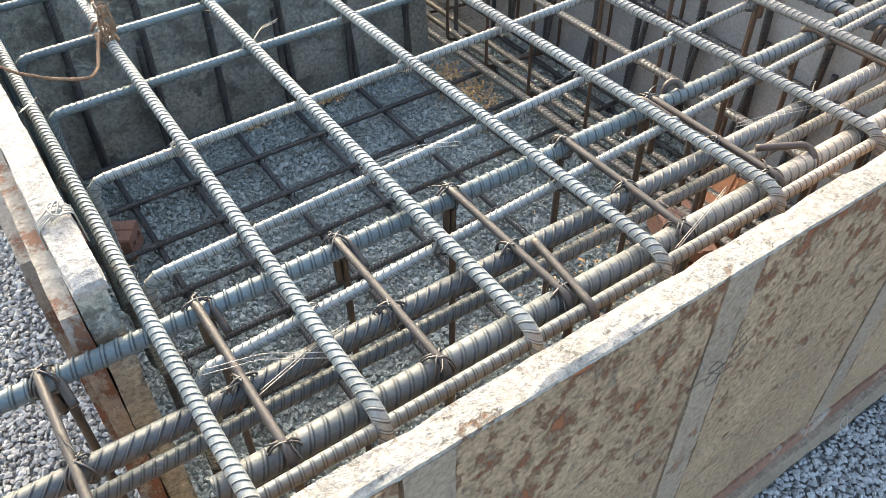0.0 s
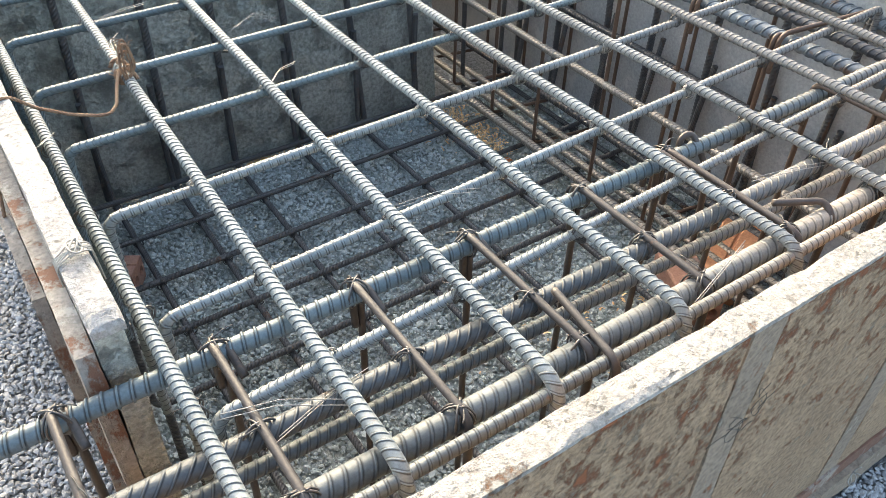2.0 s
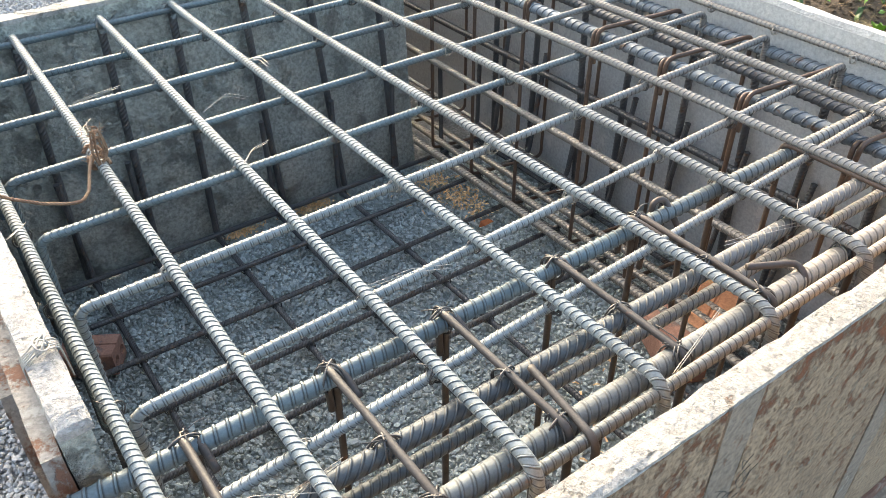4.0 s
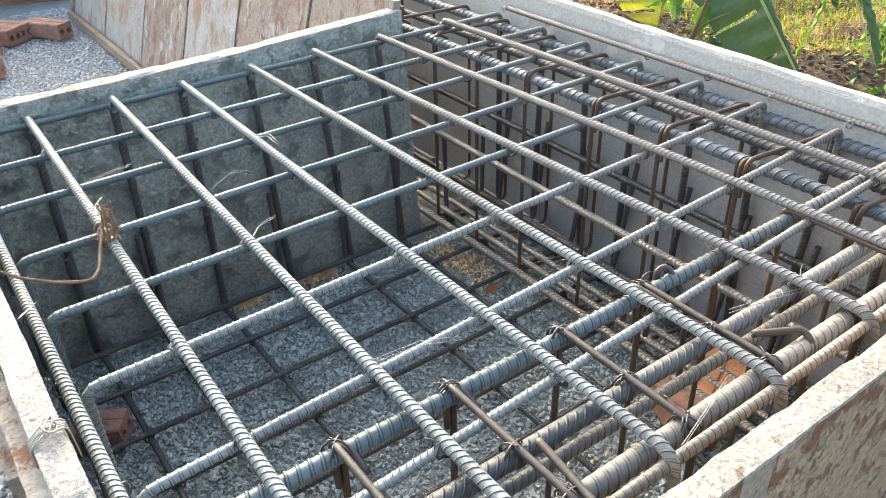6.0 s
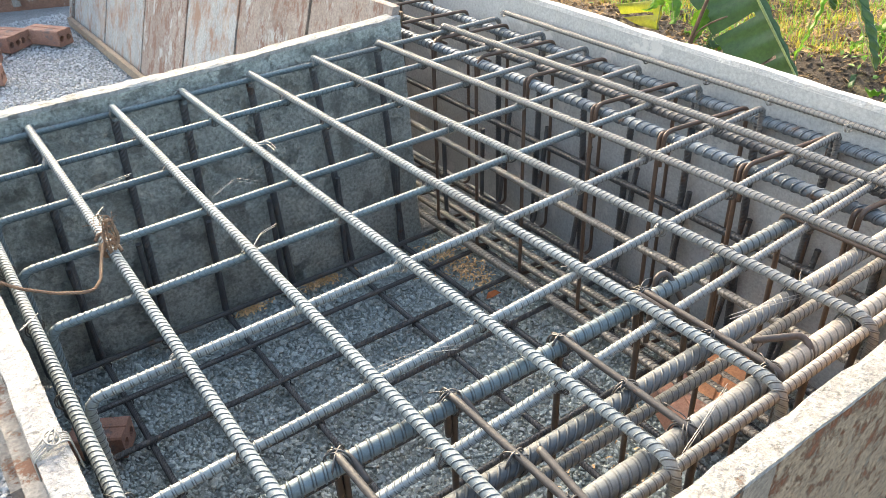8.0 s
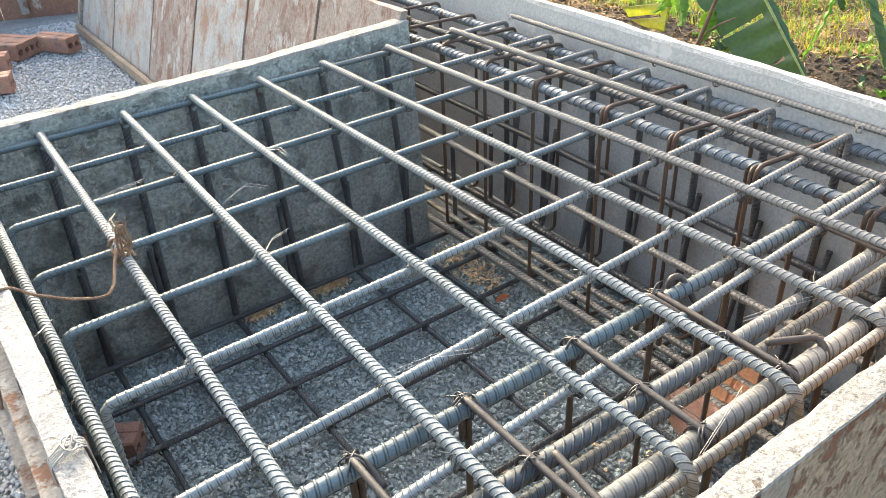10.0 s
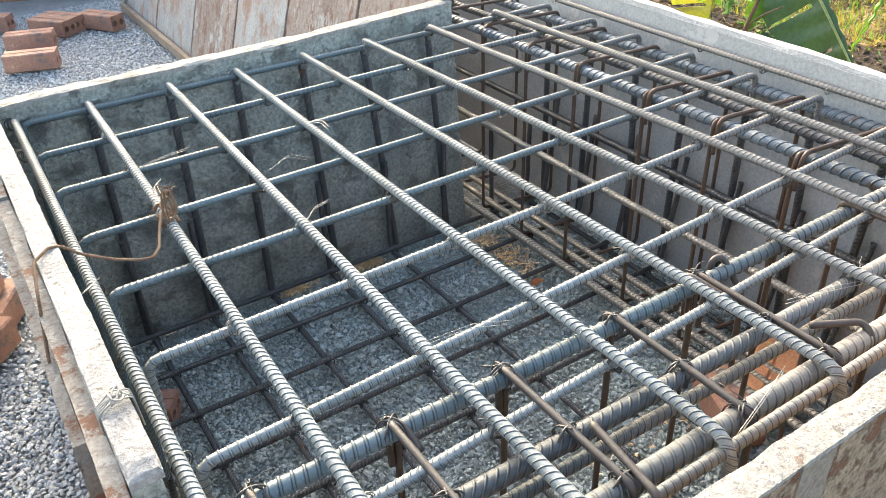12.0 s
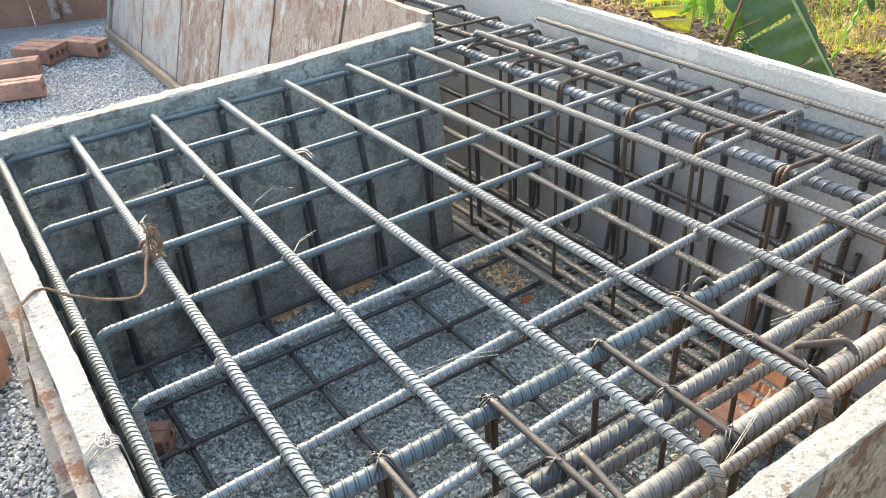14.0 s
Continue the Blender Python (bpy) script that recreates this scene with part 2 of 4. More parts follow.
# ---- mesh helpers ----
def mesh_of(name, verts, faces, material, smooth=False):
    """A mesh from arrays: verts (n, 3) and faces (m, 3 or 4)."""
    verts, faces = np.asarray(verts, np.float32), np.asarray(faces, np.int32)
    me = bpy.data.meshes.new(name)
    n = faces.shape[1]
    me.vertices.add(len(verts)), me.loops.add(faces.size), me.polygons.add(len(faces))
    me.vertices.foreach_set("co", verts.ravel())
    me.loops.foreach_set("vertex_index", faces.ravel())
    me.polygons.foreach_set("loop_start", np.arange(0, faces.size, n, dtype=np.int32))
    me.polygons.foreach_set("use_smooth", np.full(len(faces), smooth))
    me.update(calc_edges=True)
    me.validate()
    me.materials.append(material)
    return me


def child(name, me, parent, label=""):
    ob = new(name, me)
    ob.parent = parent
    return tagged(ob, label)


def thing(name, label, category, at=(0, 0, 0), group="", kind=""):
    ob = new(name)
    ob.empty_display_size = 0.05
    ob.matrix_world = pose(*at)
    return tagged(ob, label, category, group, kind)


def part(name, bm, material, parent, label="", smooth=False):
    me = bpy.data.meshes.new(name)
    bm.to_mesh(me)
    bm.free()
    me.materials.append(material)
    if smooth:
        me.polygons.foreach_set("use_smooth", np.full(len(me.polygons), True))
    return child(name, me, parent, label)


def way_of(points, bend):
    """A polyline with its corners rounded to the radius bend."""
    pts = [Vector(p) for p in points]
    out = [pts[0]]
    for a, b, c in zip(pts, pts[1:], pts[2:]):
        u, v = (a - b).normalized(), (c - b).normalized()
        angle = u.angle(v)
        if angle > 3.1:
            out.append(b)
            continue
        cut = min(bend / math.tan(angle / 2), (a - b).length * 0.48, (c - b).length * 0.48)
        p, q = b + u * cut, b + v * cut
        for k in range(9):
            f = k / 8
            out.append(p.lerp(b, f).lerp(b.lerp(q, f), f))
    out.append(pts[-1])
    return np.array([tuple(p) for p in out])


def swept(points, step):
    """Even samples along a polyline: places, two cross directions and arc lengths."""
    p = np.asarray(points, float)
    gap = np.linalg.norm(np.diff(p, axis=0), axis=1)
    keep = np.r_[True, gap > 1e-7]
    p, s = p[keep], np.r_[0, np.cumsum(gap[gap > 1e-7])]
    n = max(int(s[-1] / step), 2)
    at = np.linspace(0, s[-1], n + 1)
    q = np.stack([np.interp(at, s, p[:, k]) for k in range(3)], 1)
    tan = np.gradient(q, axis=0)
    tan /= np.linalg.norm(tan, axis=1)[:, None]
    ref = np.array([0, 0, 1.0]) if abs(tan[0, 2]) < 0.9 else np.array([0, 1.0, 0])
    side = np.empty_like(q)
    cur = ref - tan[0] * (ref @ tan[0])
    for k in range(n + 1):
        cur = cur - tan[k] * (cur @ tan[k])
        cur /= np.linalg.norm(cur)
        side[k] = cur
    return q, side, np.cross(tan, side), at


def tube_faces(n, seg):
    i, j = np.meshgrid(np.arange(n - 1), np.arange(seg), indexing="ij")
    k = (j + 1) % seg
    return np.stack([i * seg + j, i * seg + k, (i + 1) * seg + k, (i + 1) * seg + j], -1).reshape(-1, 4)


def tube(points, radius, step=0.004, seg=6):
    """Arrays of a round wire or stalk; radius may be a pair (from, to)."""
    q, u, v, at = swept(points, step)
    r0, r1 = radius if isinstance(radius, tuple) else (radius, radius)
    r = np.linspace(r0, r1, len(q))[:, None, None]
    th = np.linspace(0, 2 * np.pi, seg, endpoint=False)[None, :, None]
    verts = (q[:, None] + r * (np.cos(th) * u[:, None] + np.sin(th) * v[:, None])).reshape(-1, 3)
    base = len(verts)
    verts = np.r_[verts, q[:1], q[-1:]]
    j = np.arange(seg)
    k = (j + 1) % seg
    last = (len(q) - 1) * seg
    caps = np.r_[np.stack([np.full(seg, base), k, j, j], 1), np.stack([np.full(seg, base + 1), last + j, last + k, last + k], 1)]
    return verts, np.r_[tube_faces(len(q), seg), caps]


def joined(pieces):
    vs, fs, n = [], [], 0
    for v, f in pieces:
        vs.append(v), fs.append(np.asarray(f) + n)
        n += len(v)
    return np.concatenate(vs), np.concatenate(fs)


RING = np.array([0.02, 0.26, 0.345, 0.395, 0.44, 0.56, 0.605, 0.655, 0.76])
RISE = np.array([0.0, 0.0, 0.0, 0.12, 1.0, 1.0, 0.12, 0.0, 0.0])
# 1 plain steel, 0 where shadow and grime are painted beside the rib
RING_TONE = np.array([0.9, 1.0, 0.15, 0.0, 1.0, 1.0, 0.0, 0.15, 1.0])


def ribbed(points, d, slant=0.55, pitch=0.62, fine=9, seg=12, bend=3.0, turn=0.0, sag=0.0, phase=0.0, square=False):
    """Arrays of a deformed steel bar along points: slanted cross ribs on both flanks and two ribs along it.
    The rings follow the slant, so that every rib has crisp edges; fine below 9 leaves rings out of the plain part."""
    q, u, v, s = swept(way_of(points, bend * d), 0.006)
    if sag:
        q = q + sag * np.stack([np.sin(s * 3.1 + phase), np.sin(s * 2.3 + 2 * phase), np.sin(s * 2.7 + 3 * phase)], 1)
    keep = np.arange(9) if fine >= 9 else np.array([1, 3, 4, 5, 6])
    step, total = pitch * d, s[-1]
    count = int(total / step) + 4
    at = ((np.arange(count)[:, None] - 2 + (phase % 1.0)) + RING[keep][None]).ravel() * step
    up, ring_tone = np.tile(RISE[keep], count), np.tile(RING_TONE[keep], count)
    th = np.linspace(0, 2 * np.pi, seg, endpoint=False)
    lean = -slant * d * np.cos(th)
    arc = np.clip(at[:, None] + lean[None], 0, total)
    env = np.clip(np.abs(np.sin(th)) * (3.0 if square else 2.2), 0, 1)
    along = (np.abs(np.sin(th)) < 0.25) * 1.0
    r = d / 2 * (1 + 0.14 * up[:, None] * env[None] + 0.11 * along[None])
    vert_tone = np.clip(1 - (1 - ring_tone[:, None]) * env[None], 0, 1).ravel()
    th = th + turn + np.pi / 2
    put = lambda a: np.stack([np.interp(arc, s, a[:, k]) for k in range(3)], -1)
    verts = (put(q) + r[..., None] * (np.cos(th)[None, :, None] * put(u) + np.sin(th)[None, :, None] * put(v))).reshape(-1, 3)
    base, n = len(verts), len(at)
    verts = np.r_[verts, q[:1], q[-1:]]
    j = np.arange(seg)
    k = (j + 1) % seg
    last = (n - 1) * seg
    caps = np.r_[np.stack([np.full(seg, base), k, j, j], 1), np.stack([np.full(seg, base + 1), last + j, last + k, last + k], 1)]
    return verts, np.r_[tube_faces(n, seg), caps], np.r_[vert_tone, 0.5, 0.5]


def solid(name, arrays, material, parent, label="", smooth=True):
    v, f, *vert_tone = arrays
    me = bpy.data.meshes.new(name)
    quads = f[f[:, 2] != f[:, 3]]
    tris = f[f[:, 2] == f[:, 3]][:, :3]
    me.from_pydata(v.tolist(), [], quads.tolist() + tris.tolist()) if len(v) < 400 else fill(me, v, quads, tris)
    me.polygons.foreach_set("use_smooth", np.full(len(me.polygons), smooth))
    if vert_tone:
        me.attributes.new("grime_shade", "FLOAT", "POINT").data.foreach_set("value", vert_tone[0].astype(np.float32))
    me.materials.append(material)
    return child(name, me, parent, label)


def fill(me, v, quads, tris):
    me.vertices.add(len(v))
    me.vertices.foreach_set("co", np.asarray(v, np.float32).ravel())
    loops = np.concatenate([quads.ravel(), tris.ravel()]).astype(np.int32)
    starts = np.concatenate([np.arange(len(quads)) * 4, len(quads) * 4 + np.arange(len(tris)) * 3]).astype(np.int32)
    me.loops.add(len(loops)), me.polygons.add(len(starts))
    me.loops.foreach_set("vertex_index", loops)
    me.polygons.foreach_set("loop_start", starts)
    me.update(calc_edges=True)


def slab(lo, hi, cell=0.03, rough=0.002, seed=0.0, warp=None, chips=0.0):
    """A bmesh box with even cells on every side, its skin uneven by rough; warp(v) may bend it; chips nick the upper
    edges.
    """
    bm = bmesh.new()
    lo, hi = Vector(lo), Vector(hi)
    size = hi - lo
    n = [max(1, min(70, round(s / cell))) for s in size]
    grid = {}

    def vert(i, j, k):
        key = (i, j, k)
        if key not in grid:
            grid[key] = bm.verts.new((lo.x + size.x * i / n[0], lo.y + size.y * j / n[1], lo.z + size.z * k / n[2]))
        return grid[key]

    for a, b, c in ((0, 1, 2), (1, 2, 0), (2, 0, 1)):
        for end in (0, n[c]):
            for i in range(n[a]):
                for j in range(n[b]):
                    quad = []
                    for di, dj in ((0, 0), (1, 0), (1, 1), (0, 1)):
                        key = [0, 0, 0]
                        key[a], key[b], key[c] = i + di, j + dj, end
                        quad.append(vert(*key))
                    bm.faces.new(quad if end else quad[::-1])
    off = Vector((seed, seed * 1.3, seed * 0.7))
    for (i, j, k), v in grid.items():
        w = noise.noise_vector(v.co * 9 + off) * rough + noise.noise_vector(v.co * 34 + off) * rough * 0.7
        edge = (i in (0, n[0])) + (j in (0, n[1])) + (k == n[2])
        if chips and k == n[2] and edge > 1:
            bite = max(0.0, noise.noise(v.co * 21 + off) - 0.05) + 0.25 * abs(noise.noise(v.co * 60 + off))
            w.z -= chips * bite
            mid = (lo + hi) / 2
            inward = Vector(((mid.x - v.co.x) * (i in (0, n[0])) / max(size.x, 1e-6), (mid.y - v.co.y) * (j in (0, n[1])) / max(size.y, 1e-6), 0))
            w += inward * chips * bite * 1.2
        v.co += w
        if warp:
            v.co = warp(v.co)
    return bm


def stones(name, spots, sizes, material, label, seed, flat=0.7, sink=0.25, z=0.0, zs=None):
    """Crushed stones at spots (n, 2): angular, each turned and stretched by chance, in one mesh."""
    rng = np.random.default_rng(seed)
    bm = bmesh.new()
    bmesh.ops.create_icosphere(bm, subdivisions=1, radius=1.0)
    base = np.array([v.co[:] for v in bm.verts])
    tri = np.array([[v.index for v in f.verts] for f in bm.faces])
    bm.free()
    n = len(spots)
    v = base[None] * (1 + rng.uniform(-0.42, 0.42, (n, len(base), 1)))
    v = v * rng.uniform(0.6, 1.25, (n, 1, 3)) * np.array([1, 1, flat])
    a, t = rng.uniform(0, 2 * np.pi, n), rng.normal(0, 0.35, n)
    ca, sa, ct, st = np.cos(a), np.sin(a), np.cos(t), np.sin(t)
    x, y, zz = v[..., 0], v[..., 1], v[..., 2]
    y, zz = y * ct[:, None] - zz * st[:, None], y * st[:, None] + zz * ct[:, None]
    x, y = x * ca[:, None] - y * sa[:, None], x * sa[:, None] + y * ca[:, None]
    v = np.stack([x, y, zz], -1) * sizes[:, None, None]
    v[..., 0] += spots[:, 0, None]
    v[..., 1] += spots[:, 1, None]
    v[..., 2] += (z if zs is None else zs[:, None]) + (sizes * (flat * 0.6 - sink))[:, None]
    f = (tri[None] + (np.arange(n) * len(base))[:, None, None]).reshape(-1, 3)
    ob = new(name, mesh_of(name, v.reshape(-1, 3), f, material))
    return tagged(ob, label, "gravel", kind="stuff")


def spread(n, x0, x1, y0, y1, seed):
    """Spots with a rough spacing: a shaken lattice."""
    rng = np.random.default_rng(seed)
    cell = math.sqrt((x1 - x0) * (y1 - y0) / n)
    gx, gy = np.meshgrid(np.arange(x0, x1, cell), np.arange(y0, y1, cell), indexing="ij")
    p = np.stack([gx.ravel(), gy.ravel()], 1)
    return p + rng.uniform(-0.6, 0.6, p.shape) * cell


# ---- ground ----
bm = bmesh.new()
bmesh.ops.create_grid(bm, x_segments=60, y_segments=60, size=0.5)
for v in bm.verts:
    v.co = Vector((v.co.x * 60 + 2, v.co.y * 60 + 3, -0.018))
ground = part("ground", bm, GROUND, None)
tagged(ground, "grey stone dust ground under loose gravel", "ground", kind="structure")

X0, X1, Y0, Y1 = 0.018, 1.70, -0.822, 0.885
# added bed, paler than GROUND to brighten the dim pit floor by colour
floor = part("floor", slab((X0, Y0, -0.03), (X1, Y1, -0.0125), 0.04, 0.001, 0.7), DUST, None)
tagged(floor, "pale grey stone dust bed of the pit", "pit floor", kind="structure")
sp = spread(36000, X0, 1.70, Y0, 0.9, 1)
rng = np.random.default_rng(5)
stones("pit_gravel", sp, np.clip(rng.lognormal(-5.42, 0.38, len(sp)), 0.0018, 0.0105), STONE_PIT, "grey crushed stone on the pit floor, tinted as in shade", 11, flat=0.85, sink=0.38, z=-0.0075)
near = [spread(10000, 0.75, 1.9, -1.55, -0.88, 2), spread(13000, -0.7, -0.06, -0.9, 0.95, 3)]
sp = np.concatenate(near)
stones("gravel", sp, rng.uniform(0.0036, 0.0088, len(sp)), STONE, "loose grey crushed stone round the formwork", 12, sink=0.2, z=-0.014)
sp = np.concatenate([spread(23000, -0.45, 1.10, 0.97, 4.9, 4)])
stones("gravel", sp, rng.uniform(0.0038, 0.0098, len(sp)), STONE_SUNLIT, "loose grey crushed stone behind the formwork", 13, sink=0.15, z=-0.014)


# ---- formwork walls ----
def wall(name, label):
    return thing(name, label, "formwork wall", kind="structure")


wf = wall("wall_front", "formwork wall caked with tan cement and rust-brown stains, white rim")
for k, (x0, x1) in enumerate(((-0.75, 0.150), (0.216, 0.581), (0.650, 1.048), (1.117, 1.78))):
    part("panel", slab((x0, -0.861, 0.0), (x1, -0.824, 0.7965), 0.024, 0.0022, 1.0 + k), CAKED, wf, "tan cement-caked panel with rust-brown stains")
part("rim", slab((-0.75, -0.8605, 0.795), (1.78, -0.822, 0.803), 0.010, 0.0011, 2.0, chips=0.008), RIM, wf, "chipped cream cement rim with rust spots")
for x in (0.158, 0.592, 1.06):
    part("batten", slab((x - 0.001, -0.8605, 0.0), (x + 0.0575, -0.826, 0.7955), 0.02, 0.0016, x), BATTEN, wf)
part("foot_board", slab((0.655, -0.878, 0.0), (1.78, -0.859, 0.075), 0.022, 0.003, 3.0), BATTEN, wf, "pale cement-spattered foot board")

part("rust_strip", slab((0.66, -0.866, 0.076), (1.78, -0.8605, 0.118), 0.022, 0.002, 3.3), PLANK_RUST, wf, "rust-red strip over the foot board")

wl = wall("wall_left", "formwork wall of stained planks with a white cement rim")
part("panel", slab((-0.019, -0.458, 0.0), (0.016, 0.93, 0.79), 0.025, 0.002, 4.0), CONCRETE, wl, "grey-green concrete panel")
part("rim", slab((-0.0200, -0.462, 0.782), (0.019, 0.93, 0.803), 0.010, 0.0014, 5.0, chips=0.008), RIM_WHITE, wl, "chipped white cement rim")
for y0, y1, high in ((-0.460, -0.02, 0.765), (-0.016, 0.40, 0.762), (0.404, 0.93, 0.766)):
    part("plank", slab((-0.043, y0, 0.0), (-0.0205, y1, high), 0.025, 0.002, y0), PLANK, wl)
part("plank", slab((-0.061, -0.26, 0.0), (-0.0435, 0.93, 0.70), 0.03, 0.002, 4.4), PLANK, wl)

wb = wall("wall_back", "grey stained concrete panel wall with a pale rough top")


def lean_back(v):
    return Vector((v.x, v.y + max(0.0, v.z / 0.776) * float(np.interp(v.x, (0.0, 0.15, 0.72, 1.35), (-0.012, 0.002, 0.002, 0.062))), v.z))


part("panel", slab((-0.06, 0.885, 0.0), (1.345, 0.932, 0.768), 0.028, 0.0022, 6.0, warp=lean_back), CONCRETE, wb)
part("rim", slab((-0.06, 0.884, 0.764), (1.346, 0.933, 0.776), 0.011, 0.0012, 7.0, warp=lean_back, chips=0.009), PALE, wb, "pale rough cement top edge")


def askew(v):
    return Vector((v.x + 0.02 * min(v.y, 1.2), v.y, v.z))


wr = wall("wall_right", "smooth light grey concrete wall with a pale top")
part("panel", slab((1.703, -0.822, 0.0), (1.727, 4.6, 0.792), 0.05, 0.0018, 8.0, warp=askew), CONCRETE_LIGHT, wr)
part("rim", slab((1.702, -0.822, 0.788), (1.730, 4.6, 0.804), 0.014, 0.002, 9.0, chips=0.010, warp=askew), RIM_SUNLIT, wr, "chipped cement top edge coloured sunlit white")

wp = wall("wall_far", "slanting plank formwork with peeling pale blue paint")


def slant(v):
    return Vector((v.x + 0.30 * v.z, v.y, v.z))


for k, (y0, y1) in enumerate(((0.96, 1.461), (1.481, 2.045), (2.065, 2.600), (2.620, 3.180), (3.200, 3.835), (3.855, 4.5))):
    part("plank", slab((1.09, y0, 0.0), (1.115, y1, 0.80), 0.06, 0.003, k * 1.7, warp=slant), PAINTED_BROWN if k in (0, 1, 3) else PAINTED, wp)
# unseen sheet in soil colour, added to make the gaps between planks dark
part("backing", slab((1.122, 0.96, 0.0), (1.135, 4.5, 0.78), 0.08, 0.002, 2.4, warp=slant), SOIL, wp, "added dark sheet that shades the plank joints")
part("foot_board", slab((1.06, 0.96, 0.0), (1.088, 4.52, 0.05), 0.06, 0.003, 2.2), BATTEN, wp, "pale cement-spattered foot board")
part("end_post", slab((1.07, 4.505, 0.0), (1.12, 4.56, 0.82), 0.06, 0.003, 2.9, warp=slant), PLANK, wp)

wq = wall("wall_beyond", "rust-stained plank formwork with a batten")
for k in range(4):
    x = -0.9 + k * 0.55
    part("plank", slab((x, 5.2, -0.02), (x + 0.545, 5.23, 0.8), 0.07, 0.003, k + 0.4, warp=lambda v: Vector((v.x, v.y - 0.37 * (v.x - 0.9), v.z))), PLANK_RUST, wq)
part("batten", slab((0.86, 5.16, 0.02), (0.91, 5.198, 0.8), 0.05, 0.002, 1.4), PLANK, wq)

# ---- reinforcement ----
AX = [(0.2052, 0.0156), (0.4049, 0.0136), (0.5993, -0.0046), (0.8071, -0.0219), (1.0194, -0.0401), (1.2323, -0.0321), (1.4715, -0.0279)]
BY = [(0.854, -0.004), (0.6433, -0.0085), (0.446, 0.0041), (0.233, 0.0135), (0.031, 0.0095), (-0.167, 0.0253), (-0.381, 0.0433), (-0.552, 0.0488)]
ZA, ZB = 0.7446, 0.728


def ax(k, y):
    return AX[k][0] + AX[k][1] * y


def by(k, x):
    return BY[k][0] + BY[k][1] * (x - 0.8)


LADDER = (1, 5, 6)  # bars rolled with straight rungs between two long ribs
top = thing("rebar_mat", "tied upper mat of ribbed grey steel bars over the pit", "rebar mat")
for k in range(7):
    far = by(0, AX[k][0]) + 0.010
    arrays = ribbed([(ax(k, far) + 0.002, far, 0.705), (ax(k, far), far, ZA), (ax(k, -0.768), -0.768, ZA), (ax(k, -0.77), -0.772, 0.45)],
                    0.0168, 0.30, 0.66, 14, 14, 2.2, 0.30 + 0.25 * math.sin(k * 2.1), 0.0012, k * 0.7)
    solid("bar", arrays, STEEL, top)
    if k < 6:
        foot = (0.206, 0.410, 0.592, 0.824, 1.045, 1.250)[k]
        # separate down-leg; its dark steel colour holds rust and back-lit shade
        solid("upright", ribbed([(ax(k, far), far + 0.004, 0.715), (foot, 0.864, 0.03)], 0.0185, 0.5, 0.6, 8, 10, 2, 0.2, 0.001, k), STEEL_DARK, top)
for k in range(8):
    left, right, flat = 0.062, 1.668, k in LADDER
    arrays = ribbed([(left, by(k, left), 0.30), (left, by(k, left), ZB), (right, by(k, right), ZB), (right + 0.002, by(k, right), 0.655)], 0.0149, 0.08 if flat else 0.55,
                    0.85 if flat else 0.72, 14, 14, 1.6, (0.55 if flat else 0.85) + 0.12 * math.sin(k * 1.7), 0.0012, k * 1.3, square=flat)
    solid("bar", arrays, STEEL_BLUE if k < 5 else STEEL, top)
    lean = 0.03 * math.sin(k * 2.3)
    # down-leg as its own bar, its shade put into the dark steel colour
    solid("upright", ribbed([(1.676, by(k, right) + 0.012, 0.70), (1.684, by(k, right) + 0.012 + lean, 0.03)], 0.0185, 0.5, 0.6, 8, 10, 2, 0.2, 0.001, k), STEEL_DARK, top)
solid("bar", ribbed([(0.050, 0.85, 0.742), (0.046, 0.0, 0.742), (0.041, -0.80, 0.742)], 0.0170, 0.2, 0.6, 12, 14, 2, 0.25, 0.0015, 2.2), STEEL, top)
solid("bar", ribbed([(1.676, 0.828, 0.748), (1.684, -0.80, 0.748)], 0.0148, 0.08, 0.8, 12, 14, 2, 0.0, 0.001, 3.2, square=True), STEEL, top)
solid("bar", ribbed([(0.05, -0.763, 0.728), (1.64, -0.752, 0.728)], 0.0156, 0.08, 0.8, 12, 14, 2, 0.6, 0.001, 1.2, square=True), STEEL_DUSTY, top)

LX = [0.215, 0.392, 0.586, 0.792, 1.020, 1.235, 1.44, 1.60]
LY = [0.832, 0.641, 0.448, 0.255, 0.062, -0.131, -0.324, -0.517, -0.71]
low = thing("rebar_mat", "tied lower mat of dark steel bars on the pit floor", "rebar mat")
for k, x in enumerate(LX):
    solid("bar", ribbed([(x + 0.008 * (k % 3) - 0.012, 0.846, 0.355), (x, 0.858, 0.022), (x, -0.78, 0.022), (x, -0.78, 0.36)], 0.0150, 0.5, 0.62, 7, 10, 2.4, 0.4 * k, 0.001, k * 0.9), STEEL_DARK, low)
for k, y in enumerate(LY):
    solid("bar", ribbed([(0.07, y, 0.30), (0.07, y, 0.038), (1.66, y, 0.038), (1.676, y - 0.035, 0.42)], 0.0150, 0.45, 0.62, 7, 10, 2.4, 0.6 * k, 0.001, k * 1.1), STEEL_DARK, low)


def stirrup(parent, a, b, z0, z1, d=0.0112, along=(1, 0, 0)):
    """A closed hoop of smooth round bar between the plan points a and b, with two bent ends at its first upper corner."""
    a, b, along = Vector(a), Vector(b), Vector(along)
    pts = [a + Vector((0, 0, z1 - 0.09)) + along * 0.004, a + Vector((0, 0, z1)), b + Vector((0, 0, z1)), b + Vector((0, 0, z0)),
           a + Vector((0, 0, z0)) + along * 0.014, a + Vector((0, 0, z1)) + along * 0.014, a.lerp(b, 0.2) + Vector((0, 0, z1 - 0.03)) + along * 0.02]
    return solid("stirrup", tube(way_of(pts, 0.022), d / 2, 0.008, 8), STEEL_RUST, parent, "brown smooth round stirrup")


